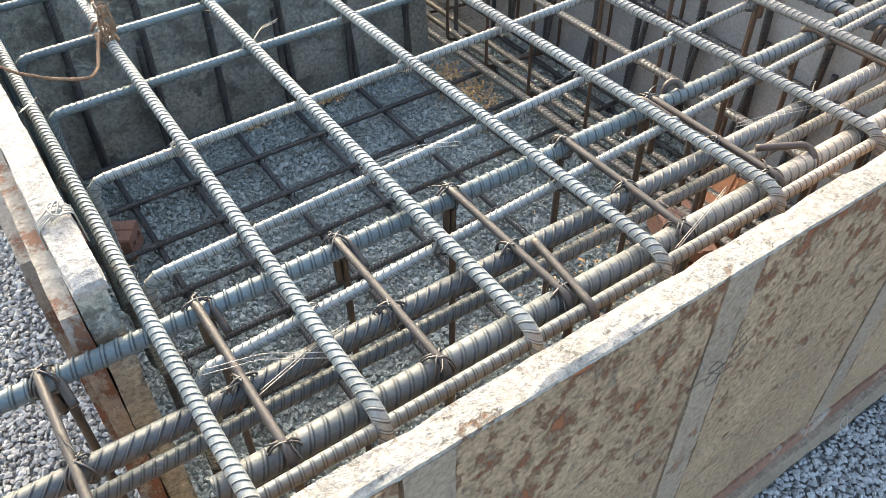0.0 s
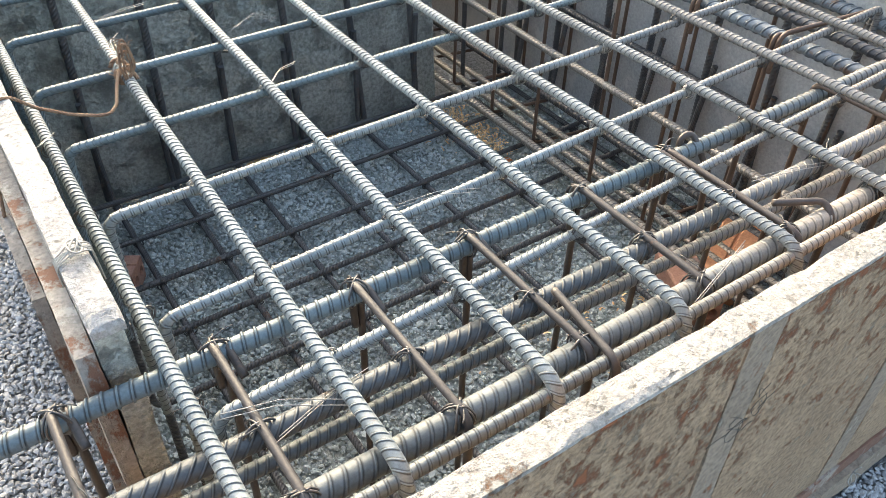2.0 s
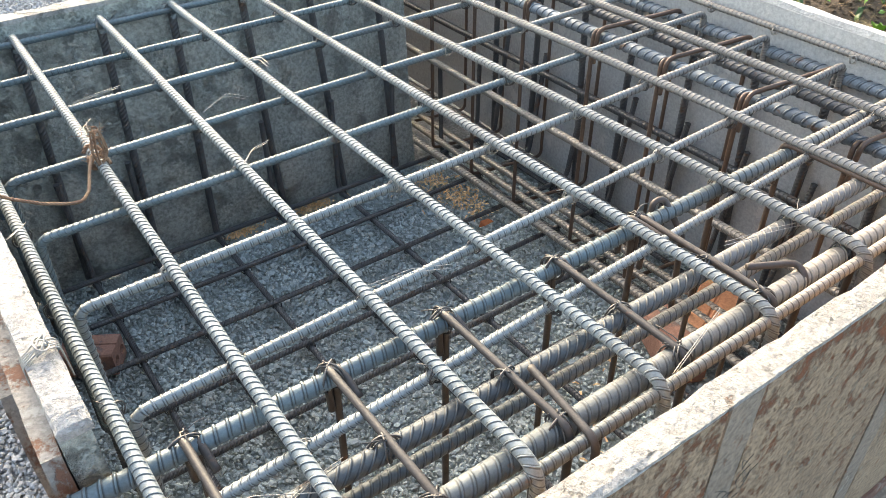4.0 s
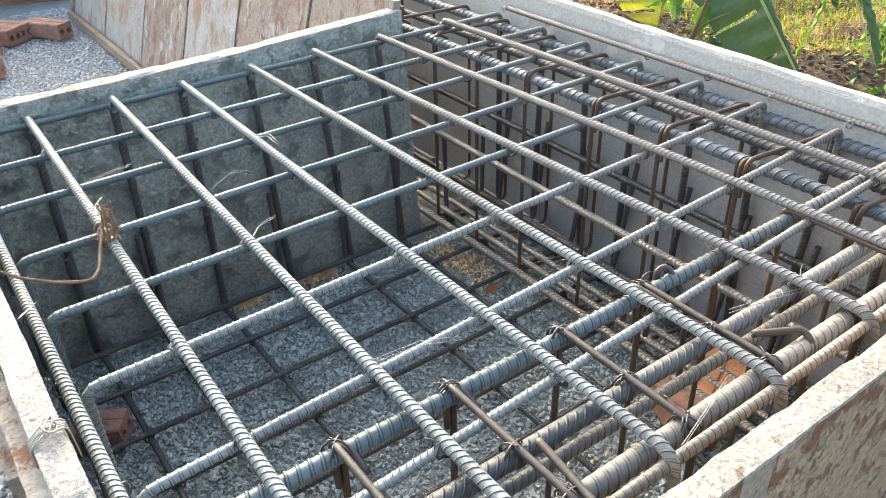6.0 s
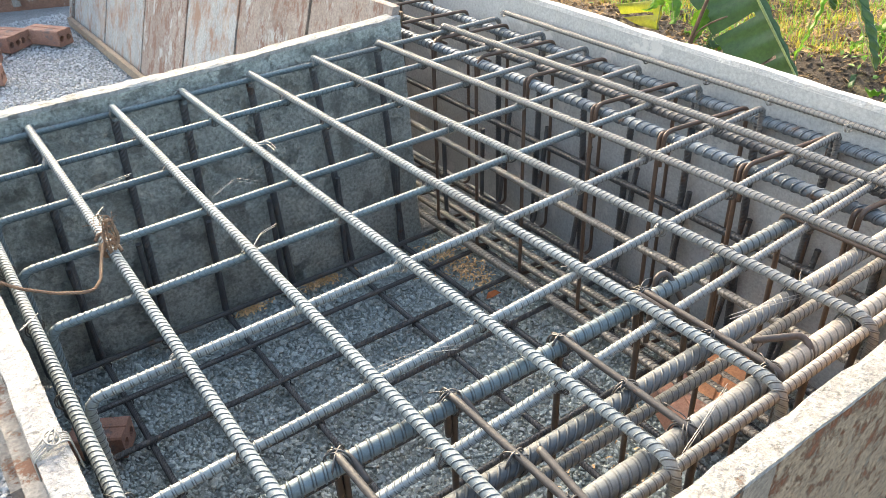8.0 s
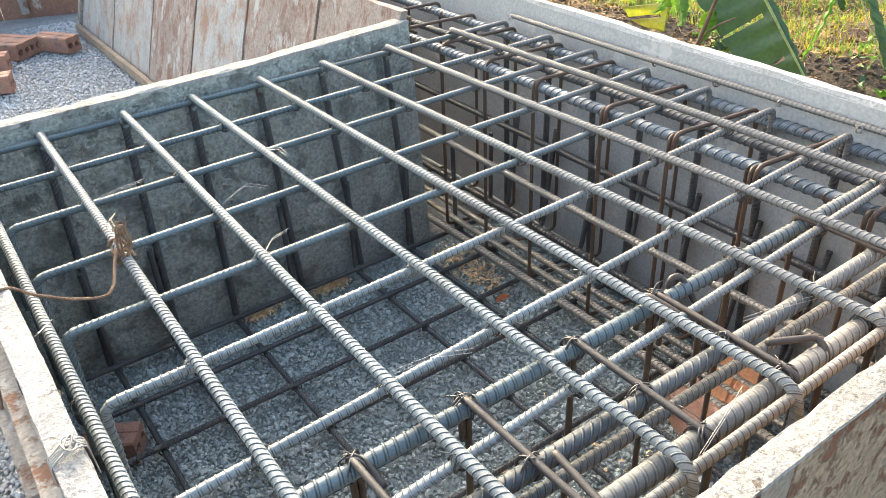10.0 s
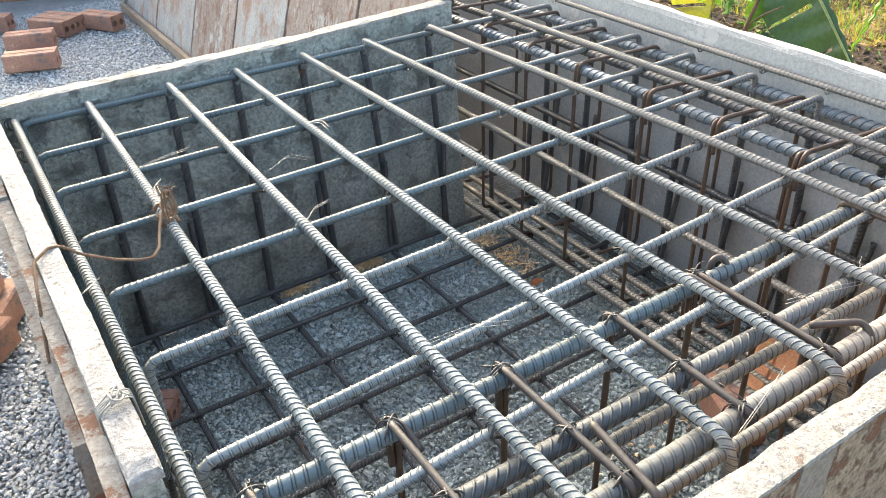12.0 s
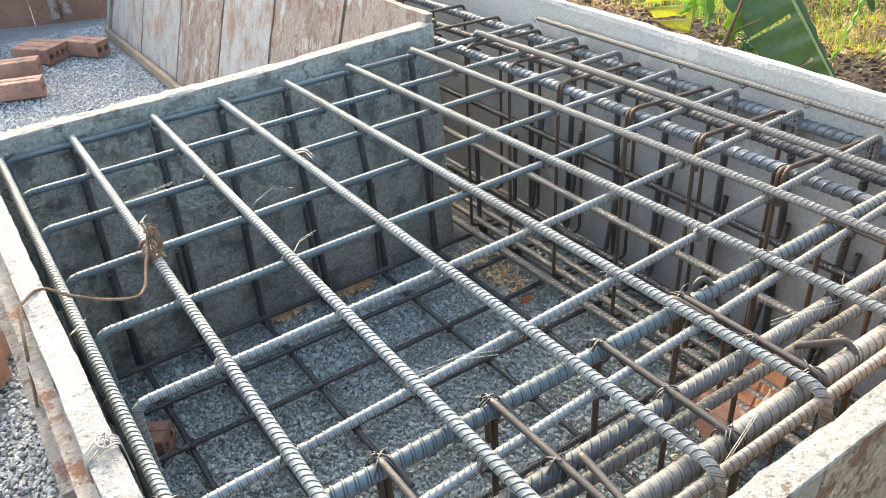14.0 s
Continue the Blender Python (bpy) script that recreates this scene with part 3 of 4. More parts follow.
front = thing("beam_cage", "beam cage of thick ribbed bars with brown stirrups", "rebar cage")
for y, d, z, x0, m, sl, sq in ((-0.490, 0.0245, 0.716, -0.75, STEEL_BLUE, 0.12, True), (-0.626, 0.0245, 0.716, -0.75, STEEL_BEAM, 0.5, False),
                               (-0.634, 0.0185, 0.672, -0.12, STEEL_DUSTY, 0.25, False), (-0.723, 0.0290, 0.714, 0.02, STEEL_DUSTY, 0.2, False)):
    solid("main_bar", ribbed([(x0, y, z), (1.67, y - 0.004, z)], d, sl, 0.60 if d > 0.025 else 0.68, 14, 18, 3, 0.2 if sq else 0.8, 0.001, y * 9, square=sq), m, front)
for y in (-0.505, -0.72):
    solid("main_bar", ribbed([(-0.75, y, 0.065), (1.66, y, 0.065)], 0.024, 0.5, 0.6, 8, 10, 3, 0.6, 0.001, y * 9), STEEL_DARK, front)
for x in (-0.6, -0.34, -0.085, 0.097, 0.288, 0.467, 0.672, 0.858, 1.06, 1.25):
    stirrup(front, (x, -0.478, 0), (x, -0.745, 0), 0.05, 0.7345)

side = thing("beam_cage", "beam cage of thick ribbed bars along the light concrete wall", "rebar cage")
for x0, x1, d, z, m in ((1.448, 1.385, 0.0275, 0.690, STEEL_SIDE), (1.695, 1.63, 0.0275, 0.690, STEEL_SIDE), (1.57, 1.51, 0.022, 0.682, STEEL_DARK)):
    solid("main_bar", ribbed([(x0, -0.74, z), (x1 - 0.05 * 0.7, 3.2, z)], d, 0.35, 0.8, 12, 14, 3, -0.45, 0.001, x0 * 9), m, side)
for x, d in ((1.362, 0.024), (1.425, 0.02), (1.48, 0.02), (1.60, 0.024)):
    solid("main_bar", ribbed([(x + 0.005, -0.74, 0.08), (x - 0.005, 1.6, 0.08)], d, 0.5, 0.6, 8, 10, 3, 0.6, 0.001, x * 9), STEEL_DUSTY if x < 1.5 else STEEL_DARK, side)
for x, z, m in ((1.40, 0.384, STEEL_DUSTY), (1.66, 0.362, STEEL_DARK)):
    solid("side_bar", ribbed([(x, -0.74, z), (x, 3.0, z)], 0.02, 0.5, 0.6, 8, 10, 3, 0.6, 0.001, x * 5), m, side)
for y in (2.15, 1.92, 1.70, 1.48, 1.27, 1.06, 0.845, 0.625, 0.407, 0.148, -0.071, -0.293, -0.55):
    stirrup(side, (1.405, y, 0), (1.677, y - 0.03, 0), 0.05, 0.7125, along=(0, 1, 0))


for pts in ([(0.886, -0.672, 0.735), (0.953, -0.712, 0.737), (0.945, -0.735, 0.725), (0.944, -0.736, 0.45)],
            [(0.90, -0.474, 0.60), (0.904, -0.476, 0.738), (0.925, -0.480, 0.738), (0.937, -0.52, 0.68), (0.94, -0.53, 0.5)],
            [(0.495, -0.64, 0.736), (0.478, -0.775, 0.736), (0.478, -0.778, 0.40)],
            [(0.840, -0.470, 0.66), (0.842, -0.471, 0.736), (0.851, -0.545, 0.728)]):
    solid("stirrup", tube(way_of(pts, 0.02), 0.0055, 0.006, 8), STEEL_RUST, front)

# ---- wire ties ----
def tie_arrays(seed, r=0.017):
    rng = random.Random(seed)
    pieces = []
    for s in (1, -1):
        pts = []
        for k in range(15):
            a = 2 * math.pi * k / 14
            pts.append((r * math.cos(a) * 0.75 * s + rng.uniform(-0.001, 0.001), r * math.cos(a) * 0.75, r * math.sin(a) * 1.05 - 0.006))
        pieces.append(tube(way_of(pts, 0.003), 0.0014, 0.006, 4))
        pieces.append(tube(way_of([(p[0] * 0.96 + 0.003, p[1] * 0.96 - 0.003, p[2] + 0.001) for p in pts], 0.003), 0.0014, 0.006, 4))
    for k in range(rng.choice((1, 2, 2))):
        a, ln = rng.uniform(0, 6.28), rng.uniform(0.012, 0.038)
        drop = rng.uniform(-0.5, 0.5)
        p = Vector((0.006, 0.002, 0.012))
        pts = [p]
        for i in range(4):
            p = p + Vector((math.cos(a), math.sin(a), drop)) * ln / 4
            a += rng.uniform(-0.35, 0.35)
            drop -= rng.uniform(0.0, 0.3)
            pts.append(p.copy())
        pieces.append(tube(way_of(pts, 0.006), 0.0009, 0.006, 4))
    knot = [(0.006 + 0.003 * math.cos(2.4 * k), 0.002 + 0.003 * math.sin(2.4 * k), 0.006 + 0.0011 * k) for k in range(9)]
    pieces.append(tube(knot, 0.0011, 0.004, 4))
    return joined(pieces)


tie_meshes = []
for k in range(9):
    ob = solid("tie_wire", tie_arrays(k + 3), WIRE if k % 4 else WIRE_LIGHT, top)
    tie_meshes.append(ob.data)
    bpy.data.objects.remove(ob)
rng_tie = random.Random(8)
places = [(ax(i, BY[j][0]), by(j, AX[i][0]), 0.735) for i in range(7) for j in range(8)] + [(0.046, by(j, 0.05) + 0.015, 0.735) for j in range(8)] + [(1.678, by(j, 1.67) - 0.01, 0.745) for j in range(8)]
for x, y, z in places:
    if rng_tie.random() < 0.86:
        ob = child("tie_wire", rng_tie.choice(tie_meshes), top)
        size = 0.55 if x > 1.6 else 0.8
        ob.matrix_basis = pose(x + rng_tie.uniform(-0.004, 0.004), y + rng_tie.uniform(-0.004, 0.004), z, 0, 0, rng_tie.uniform(0, 360)) @ Matrix.Scale(size, 4)
for x in (-0.085, 0.097, 0.288, 0.467, 0.672, 0.858, 1.06):
    for y in (-0.490, -0.626, -0.723):
        ob = child("tie_wire", tie_meshes[rng_tie.choice((1, 2, 3, 5, 6, 7))], front)
        ob.matrix_basis = pose(x, y, 0.725, 0, 0, rng_tie.uniform(0, 360)) @ Matrix.Diagonal((1.1, 1.1, 1.1, 1))

for x in LX:
    for y in LY:
        ob = child("tie_wire", tie_meshes[rng_tie.choice((1, 2, 3, 5, 6, 7))], low)
        ob.matrix_basis = pose(x, y, 0.030, 0, 0, rng_tie.uniform(0, 360)) @ Matrix.Scale(0.8, 4)

# ---- rope and loose wire ----
def twine(points, r):
    """Three twisted strands along points."""
    q, u, v, at = swept(way_of(points, 0.02), 0.002)
    pieces = []
    for k in range(3):
        a = at[:, None] * 330 + k * 2.094
        pieces.append(tube(q + r * 0.55 * (np.cos(a) * u + np.sin(a) * v), r * 0.6, 0.002, 6))
    return joined(pieces)


rope = thing("rope", "frayed brown jute rope knotted round a bar and over the rim", "rope")
solid("strand", twine([(-0.052, -0.06, 0.70), (-0.035, -0.02, 0.79), (-0.024, 0.05, 0.809), (0.004, 0.088, 0.806), (0.02, 0.094, 0.80), (0.049, 0.088, 0.776), (0.09, 0.055, 0.768),
                       (0.128, 0.033, 0.765), (0.145, 0.035, 0.762), (0.162, 0.060, 0.762), (0.174, 0.098, 0.764), (0.184, 0.125, 0.768), (0.195, 0.15, 0.772)], 0.0026), ROPE, rope)
for k in range(3):
    a = k * 1.1
    ring = [(0.207 + 0.015 * math.cos(t * 0.7 + a), 0.150 + k * 0.010 + 0.004 * t + 0.006 * math.sin(t), 0.748 + 0.016 * math.sin(t * 0.7 + a)) for t in range(11)]
    solid("loop", twine(ring, 0.0032), ROPE, rope)
rngh = random.Random(15)
for k in range(5):
    # a hank of folded ends standing up from the knot
    o, w, h = rngh.uniform(-0.010, 0.010), rngh.uniform(0.004, 0.010), rngh.uniform(0.045, 0.072)
    lean = rngh.uniform(-0.008, 0.012)
    hank = [(0.202 + o * 0.4, 0.148, 0.748), (0.200 + o - w, 0.152 + lean * 0.5, 0.748 + h * 0.5), (0.203 + o - w * 0.6, 0.158 + lean, 0.748 + h),
            (0.206 + o + w * 0.6, 0.160 + lean, 0.748 + h * 0.97), (0.208 + o + w, 0.154 + lean * 0.5, 0.748 + h * 0.45), (0.204 + o * 0.4, 0.150, 0.746)]
    solid("loop", twine(hank, 0.0015), ROPE, rope)
rngr = random.Random(4)
fray = []
for k in range(60):
    p = Vector((0.204, 0.153, 0.775)) + Vector((rngr.uniform(-0.016, 0.016), rngr.uniform(-0.008, 0.012), rngr.uniform(-0.028, 0.044)))
    d = Vector((rngr.uniform(-1, 1), rngr.uniform(-1, 1), rngr.uniform(0, 1))) * 0.012
    fray.append(tube([p, p + d, p + d * 1.6 + Vector((0, 0, -0.004))], 0.0005, 0.006, 4))
solid("fibre", joined(fray), ROPE, rope)


def tangle(name, centre, size, turns, r, material, label, seed, flat=(1, 1, 1), tails=3):
    rng = random.Random(seed)
    pts, c = [], Vector(centre)
    for k in range(turns * 9):
        a = k * 0.7
        pts.append(c + Vector((math.cos(a) * size * flat[0], math.sin(a) * size * flat[1], math.sin(a * 0.61 + seed) * size * flat[2])) * rng.uniform(0.75, 1.1))
    pieces = [tube(way_of(pts, size * 0.4), r, 0.004, 5)]
    for k in range(tails):
        p = c + Vector((rng.uniform(-1, 1) * flat[0], rng.uniform(-1, 1) * flat[1], rng.uniform(-1, 1) * flat[2])) * size
        d = Vector((rng.uniform(-1, 1) * flat[0], rng.uniform(-1, 1) * flat[1], rng.uniform(-0.6, 1) * flat[2])) * size * 2
        pieces.append(tube(way_of([p, p + d * 0.5, p + d + Vector((0, 0, -size * 0.4))], size), r, 0.005, 5))
    me_ob = solid(name, joined(pieces), material, None)
    return tagged(me_ob, label, "wire")


tie = thing("tie_wire", "bundle of pale wire lashed round the white rim", "wire")
for k in range(5):
    y = -0.342 + 0.004 * k
    solid("strand", tube(way_of([(-0.0222, y - 0.008, 0.776), (-0.0225, y - 0.004, 0.803), (-0.012, y - 0.002, 0.809), (0.0, y + 0.003 * math.sin(k * 2.0), 0.813 + 0.002 * (k % 3)), (0.022, y + 0.004, 0.808), (0.025, y, 0.76)], 0.008), 0.0011, 0.005, 6), WIRE_LIGHT, tie)
for k in range(3):
    ring = [(0.004 + 0.008 * math.cos(t * 0.8), -0.335 + 0.013 * math.sin(t * 0.8 + k), 0.815 + 0.005 * math.sin(t * 0.5 + k)) for t in range(9)]
    solid("strand", tube(ring, 0.0013, 0.005, 6), WIRE_LIGHT, tie)
tangle("loose_wire", (0.600, -0.876, 0.635), 0.017, 3, 0.0004, STEEL_RUST, "rusty loose wire tangle caught on the batten", 5, (1, 0.25, 1), 4)
tangle("loose_wire", (0.640, -0.874, 0.66), 0.018, 2, 0.0004, STEEL_RUST, "rusty loose wire tangle caught on the batten", 9, (0.6, 0.25, 1.3), 3)
tangle("loose_wire", (1.14, -0.893, 0.10), 0.018, 2, 0.0013, WIRE_LIGHT, "pale wire end sticking out of the formwork foot", 2, (0.6, 0.4, 1.2), 2)
for k, (x0, y0, x1, y1, z) in enumerate(((0.40, -0.40, 0.52, -0.44, 0.752), (0.20, -0.66, 0.06, -0.60, 0.735), (0.23, -0.62, 0.10, -0.66, 0.73),
                                          (0.40, 0.0, 0.47, 0.05, 0.757), (0.05, 0.02, 0.02, -0.02, 0.765), (0.42, 0.22, 0.52, 0.24, 0.76),
                                          (0.60, 0.40, 0.61, 0.33, 0.755), (0.22, 0.40, 0.32, 0.40, 0.758), (0.21, 0.21, 0.23, 0.29, 0.775), (0.9, -0.62, 1.08, -0.66, 0.74), (0.62, -0.76, 0.76, -0.72, 0.742))):
    rr = random.Random(k)
    mid = Vector(((x0 + x1) / 2 + rr.uniform(-0.012, 0.012), (y0 + y1) / 2 + rr.uniform(-0.012, 0.012), z + rr.uniform(-0.004, 0.014)))
    pts = [(x0, y0, z - 0.004), mid, (x1, y1, z - rr.uniform(-0.01, 0.015))]
    solid("wire_end", joined([tube(way_of(pts, 0.03), 0.0006, 0.008, 5), tube(way_of([(p[0] + 0.006, p[1] + 0.004, p[2] + 0.002) for p in pts], 0.03), 0.0006, 0.008, 5)]), WIRE_LIGHT, top, "pale wire end")


# ---- bricks ----
def brick_mesh(name, size, material, holes=2, r=0.019):
    """A pressed brick with round holes through its length and a groove along its upper side."""
    ln, w, h = size
    bm = bmesh.new()
    g = 0.006
    c = 0.006
    ring = [(-w / 2 + c, 0), (w / 2 - c, 0), (w / 2, c), (w / 2, h - c), (w / 2 - c, h), (g, h), (g * 0.5, h - g * 0.7), (-g * 0.5, h - g * 0.7), (-g, h), (-w / 2 + c, h), (-w / 2, h - c), (-w / 2, c)]
    loops = [ring]
    for k in range(holes):
        cx = w * (-0.24 + 0.48 * k) if holes == 2 else 0
        loops.append([(cx + r * math.cos(a * math.pi / 5), h * 0.48 + r * math.sin(a * math.pi / 5)) for a in range(10)])
    edges = []
    for lp in loops:
        vs = [bm.verts.new((-ln / 2, y, z)) for y, z in lp]
        edges += [bm.edges.new((a, b)) for a, b in zip(vs, vs[1:] + vs[:1])]
    bmesh.ops.triangle_fill(bm, edges=edges, use_beauty=True)
    made = bmesh.ops.extrude_face_region(bm, geom=list(bm.faces))
    vs = [e for e in made["geom"] if isinstance(e, bmesh.types.BMVert)]
    bmesh.ops.translate(bm, verts=vs, vec=(ln, 0, 0))
    bmesh.ops.recalc_face_normals(bm, faces=list(bm.faces))
    for v in bm.verts:
        v.co += noise.noise_vector(v.co * 25) * 0.0018
    me = bpy.data.meshes.new(name)
    bm.to_mesh(me)
    bm.free()
    me.materials.append(material)
    return me


RED = brick_mesh("brick", (0.27, 0.11, 0.095), BRICK)
ORANGE = brick_mesh("brick", (0.25, 0.11, 0.085), BRICK_ORANGE)
for x, y, z, turn in ((0.365, 3.66, 0, -19), (0.425, 4.06, 0, -19), (0.585, 4.27, 0, -52), (0.66, 4.33, 0, -52), (0.865, 4.20, 0, -57), (0.27, 4.6, 0, -30),
                      (-0.16, 1.20, 0, 62), (-0.24, 1.02, 0, 50), (-0.20, 1.16, 0.096, 70), (-0.30, 1.30, 0, 85)):
    ob = new("brick", RED)
    ob.matrix_basis = pose(x, y, z, 0, 0, turn)
    tagged(ob, "red hollow clay brick lying on the gravel", "brick", "bricks on the gravel")
ob = new("brick", RED)
ob.matrix_basis = pose(0.118, 0.537, 0.0, 0, 0, -32) @ Matrix.Diagonal((0.5, 0.75, 0.75, 1))
tagged(ob, "red clay brick on the pit floor beside the wall", "brick")
ob = new("brick", ORANGE)
ob.matrix_basis = pose(1.50, -0.29, 0.0, 0, 0, 25)
tagged(ob, "orange clay brick on the pit floor under the bars", "brick")
ob = new("brick", RED)
ob.matrix_basis = pose(1.325, -0.30, 0.0, 0, 0, 65) @ Matrix.Diagonal((0.75, 0.9, 0.9, 1))
tagged(ob, "red-brown clay brick on the pit floor under the bars", "brick")


# ---- shavings and litter on the pit floor ----
def flakes(name, spots, label, seed):
    rng = np.random.default_rng(seed)
    pieces = []
    for x, y, rx, ry, n in spots:
        for k in range(n):
            cx, cy = x + rng.normal(0, rx), y + rng.normal(0, ry)
            a, ln, w = rng.uniform(0, 6.28), rng.uniform(0.003, 0.010), rng.uniform(0.0012, 0.003)
            u = np.array([np.cos(a), np.sin(a), rng.normal(0, 0.25)]) * ln
            v = np.array([-np.sin(a), np.cos(a), rng.normal(0, 0.3)]) * w
            c = np.array([cx, cy, 0.006 + rng.uniform(0, 0.008)])
            up = np.array([0, 0, rng.uniform(0.001, 0.005)])
            pieces.append((np.array([c - u - v, c - u + v, c + v + up, c - v + up, c + u + v, c + u - v]), np.array([[0, 1, 2, 3], [3, 2, 4, 5]])))
    ob = solid(name, joined(pieces), SHAVING, None, smooth=False)
    return tagged(ob, label, "shavings", kind="stuff")


flakes("wood_shavings", ((0.905, 0.835, 0.040, 0.012, 190), (0.662, 0.838, 0.030, 0.009, 120), (1.315, 0.745, 0.036, 0.034, 150), (1.33, 0.60, 0.034, 0.042, 170), (1.335, 0.505, 0.028, 0.024, 70),
                         (1.3, 0.66, 0.06, 0.06, 90), (1.15, -0.25, 0.1, 0.1, 60), (1.0, -0.3, 0.12, 0.08, 40)), "pale wood shavings scattered on the pit floor", 3)
bm = bmesh.new()
vs = [bm.verts.new(p) for p in ((1.255, 0.405, 0.03), (1.27, 0.415, 0.042), (1.295, 0.41, 0.045), (1.31, 0.397, 0.034), (1.293, 0.392, 0.04), (1.27, 0.393, 0.036))]
for a, b, c in ((0, 1, 5), (1, 2, 5), (2, 4, 5), (2, 3, 4)):
    bm.faces.new((vs[a], vs[b], vs[c]))
bmesh.ops.solidify(bm, geom=list(bm.faces), thickness=0.0012)
tagged(part("dry_leaf", bm, DRYLEAF, None), "curled orange dry leaf on the pit floor", "leaf")


# ---- garden beyond the wall ----
def rise(x, y):
    f = min(1.0, max(0.0, (x - 1.85) / 1.0))
    f = f * f * (3 - 2 * f)
    return -0.02 + 0.40 * f + f * 0.09 * noise.noise(Vector((x * 1.7, y * 1.7, 0.3))) + f * 0.035 * noise.noise(Vector((x * 7, y * 7, 1.3)))


bm = bmesh.new()
cols = [[None] * 91 for _ in range(91)]
for i in range(91):
    for j in range(91):
        x = 1.80 + 4.2 * (i / 90) ** 1.2 if i < 90 else 28.0
        y = -2.0 + 8.0 * j / 90 if 0 < j < 90 else (-20.0 if j == 0 else 32.0)
        cols[i][j] = bm.verts.new((x, y, rise(x, y)))
for i in range(90):
    for j in range(90):
        bm.faces.new((cols[i][j], cols[i + 1][j], cols[i + 1][j + 1], cols[i][j + 1]))
tagged(part("soil_bank", bm, SOIL, None, smooth=True), "dark soil bank strewn with dead stalks", "soil bank", kind="structure")


def blades(name, n, box, height, width, material, label, seed, lean=0.5, flat=False, category="grass"):
    rng = np.random.default_rng(seed)
    x0, x1, y0, y1 = box
    px, py = rng.uniform(x0, x1, n), rng.uniform(y0, y1, n)
    keep = np.array([noise.noise(Vector((a * 2.6, b * 2.6, seed))) + 0.5 * noise.noise(Vector((a * 7, b * 7, seed))) > -0.15 for a, b in zip(px, py)])
    px, py = px[keep], py[keep]
    n = len(px)
    pz = np.array([rise(a, b) for a, b in zip(px, py)])
    h = rng.uniform(0.4, 1.0, n) * height
    a = rng.uniform(0, 2 * np.pi, n)
    d = np.stack([np.cos(a), np.sin(a), 0 * a], 1)
    s = np.stack([-np.sin(a), np.cos(a), 0 * a], 1) * (width * rng.uniform(0.5, 1.1, n))[:, None]
    tilt = rng.uniform(0.1, 1.0, n) * lean
    base = np.stack([px, py, pz - 0.004], 1)
    up = np.array([0, 0, 1.0])
    lift = 0.12 if flat else 1.0
    p1 = base + (up * 0.5 * lift + d * tilt[:, None] * 0.25) * h[:, None]
    p2 = base + (up * 0.85 * lift + d * tilt[:, None] * 0.7) * h[:, None]
    p3 = base + (up * (1.0 - 0.4 * tilt[:, None]) * lift + d * tilt[:, None] * 1.25) * h[:, None]
    v = np.stack([base - s, base + s, p1 + s, p1 - s, p2 + s * 0.7, p2 - s * 0.7, p3], 1).reshape(-1, 3)
    o = (np.arange(n) * 7)[:, None]
    quads = np.concatenate([o + [0, 1, 2, 3], o + [3, 2, 4, 5], o + [5, 4, 6, 6]])
    ob = solid(name, (v, quads), material, None, smooth=True)
    return tagged(ob, label, category, kind="stuff")


blades("grass", 17000, (2.9, 5.4, -0.6, 3.2), 0.065, 0.0018, GRASS, "sunlit yellow-green grass behind the wall", 21, 0.7)
blades("grass", 9000, (2.95, 5.4, -0.6, 3.2), 0.075, 0.003, LEAF_BRIGHT, "fresh green grass tufts behind the wall", 24, 0.6)
blades("dead_stalks", 18000, (1.9, 5.2, -0.6, 3.2), 0.15, 0.0018, STRAW, "dry brown stalks lying on the soil bank", 22, 1.3, flat=True, category="dead stalks")
sp = spread(4500, 1.95, 3.2, -0.6, 2.6, 31)
stones("soil_clods", sp, np.random.default_rng(7).uniform(0.004, 0.014, len(sp)), SOIL, "dark clods of soil on the bank", 32, zs=np.array([rise(a, b) for a, b in sp]))


def litter(name, n, box, size, material, label, seed, up):
    """Small leaves at chance angles over the bank."""
    rng = np.random.default_rng(seed)
    x0, x1, y0, y1 = box
    p = np.stack([rng.uniform(x0, x1, n), rng.uniform(y0, y1, n)], 1)
    keep = np.array([noise.noise(Vector((a * 2.1, b * 2.1, seed))) > -0.1 for a, b in p])
    p = p[keep]
    n = len(p)
    c = np.stack([p[:, 0], p[:, 1], [rise(a, b) for a, b in p]], 1) + np.array([0, 0, 1.0]) * rng.uniform(0, up, (n, 1))
    d = rng.normal(0, 1, (n, 3)) * [1, 1, 0.6]
    d /= np.linalg.norm(d, axis=1)[:, None]
    w = np.cross(d, rng.normal(0, 1, (n, 3)) * 0.4 + [0, 0, 1.0])
    w /= np.linalg.norm(w, axis=1)[:, None] + 1e-6
    ln = rng.uniform(0.4, 1.0, (n, 1)) * size
    a, b = c - d * ln, c + d * ln
    m1, m2 = c + w * ln * 0.35, c - w * ln * 0.35
    v = np.stack([a, m1, b, m2], 1).reshape(-1, 3)
    ob = solid(name, (v, (np.arange(n) * 4)[:, None] + np.arange(4)), material, None, smooth=False)
    return tagged(ob, label, "undergrowth", kind="stuff")


litter("undergrowth", 6500, (2.8, 5.4, -0.6, 3.2), 0.022, LEAF_BRIGHT, "small bright green leaves of the undergrowth", 41, 0.09)
litter("undergrowth", 5000, (2.9, 5.4, -0.6, 3.2), 0.018, GRASS, "yellow-green small leaves in the sun", 42, 0.10)
litter("leaf_litter", 16000, (1.95, 4.6, -0.6, 3.2), 0.024, STRAW, "brown dead leaves on the soil bank", 43, 0.02)


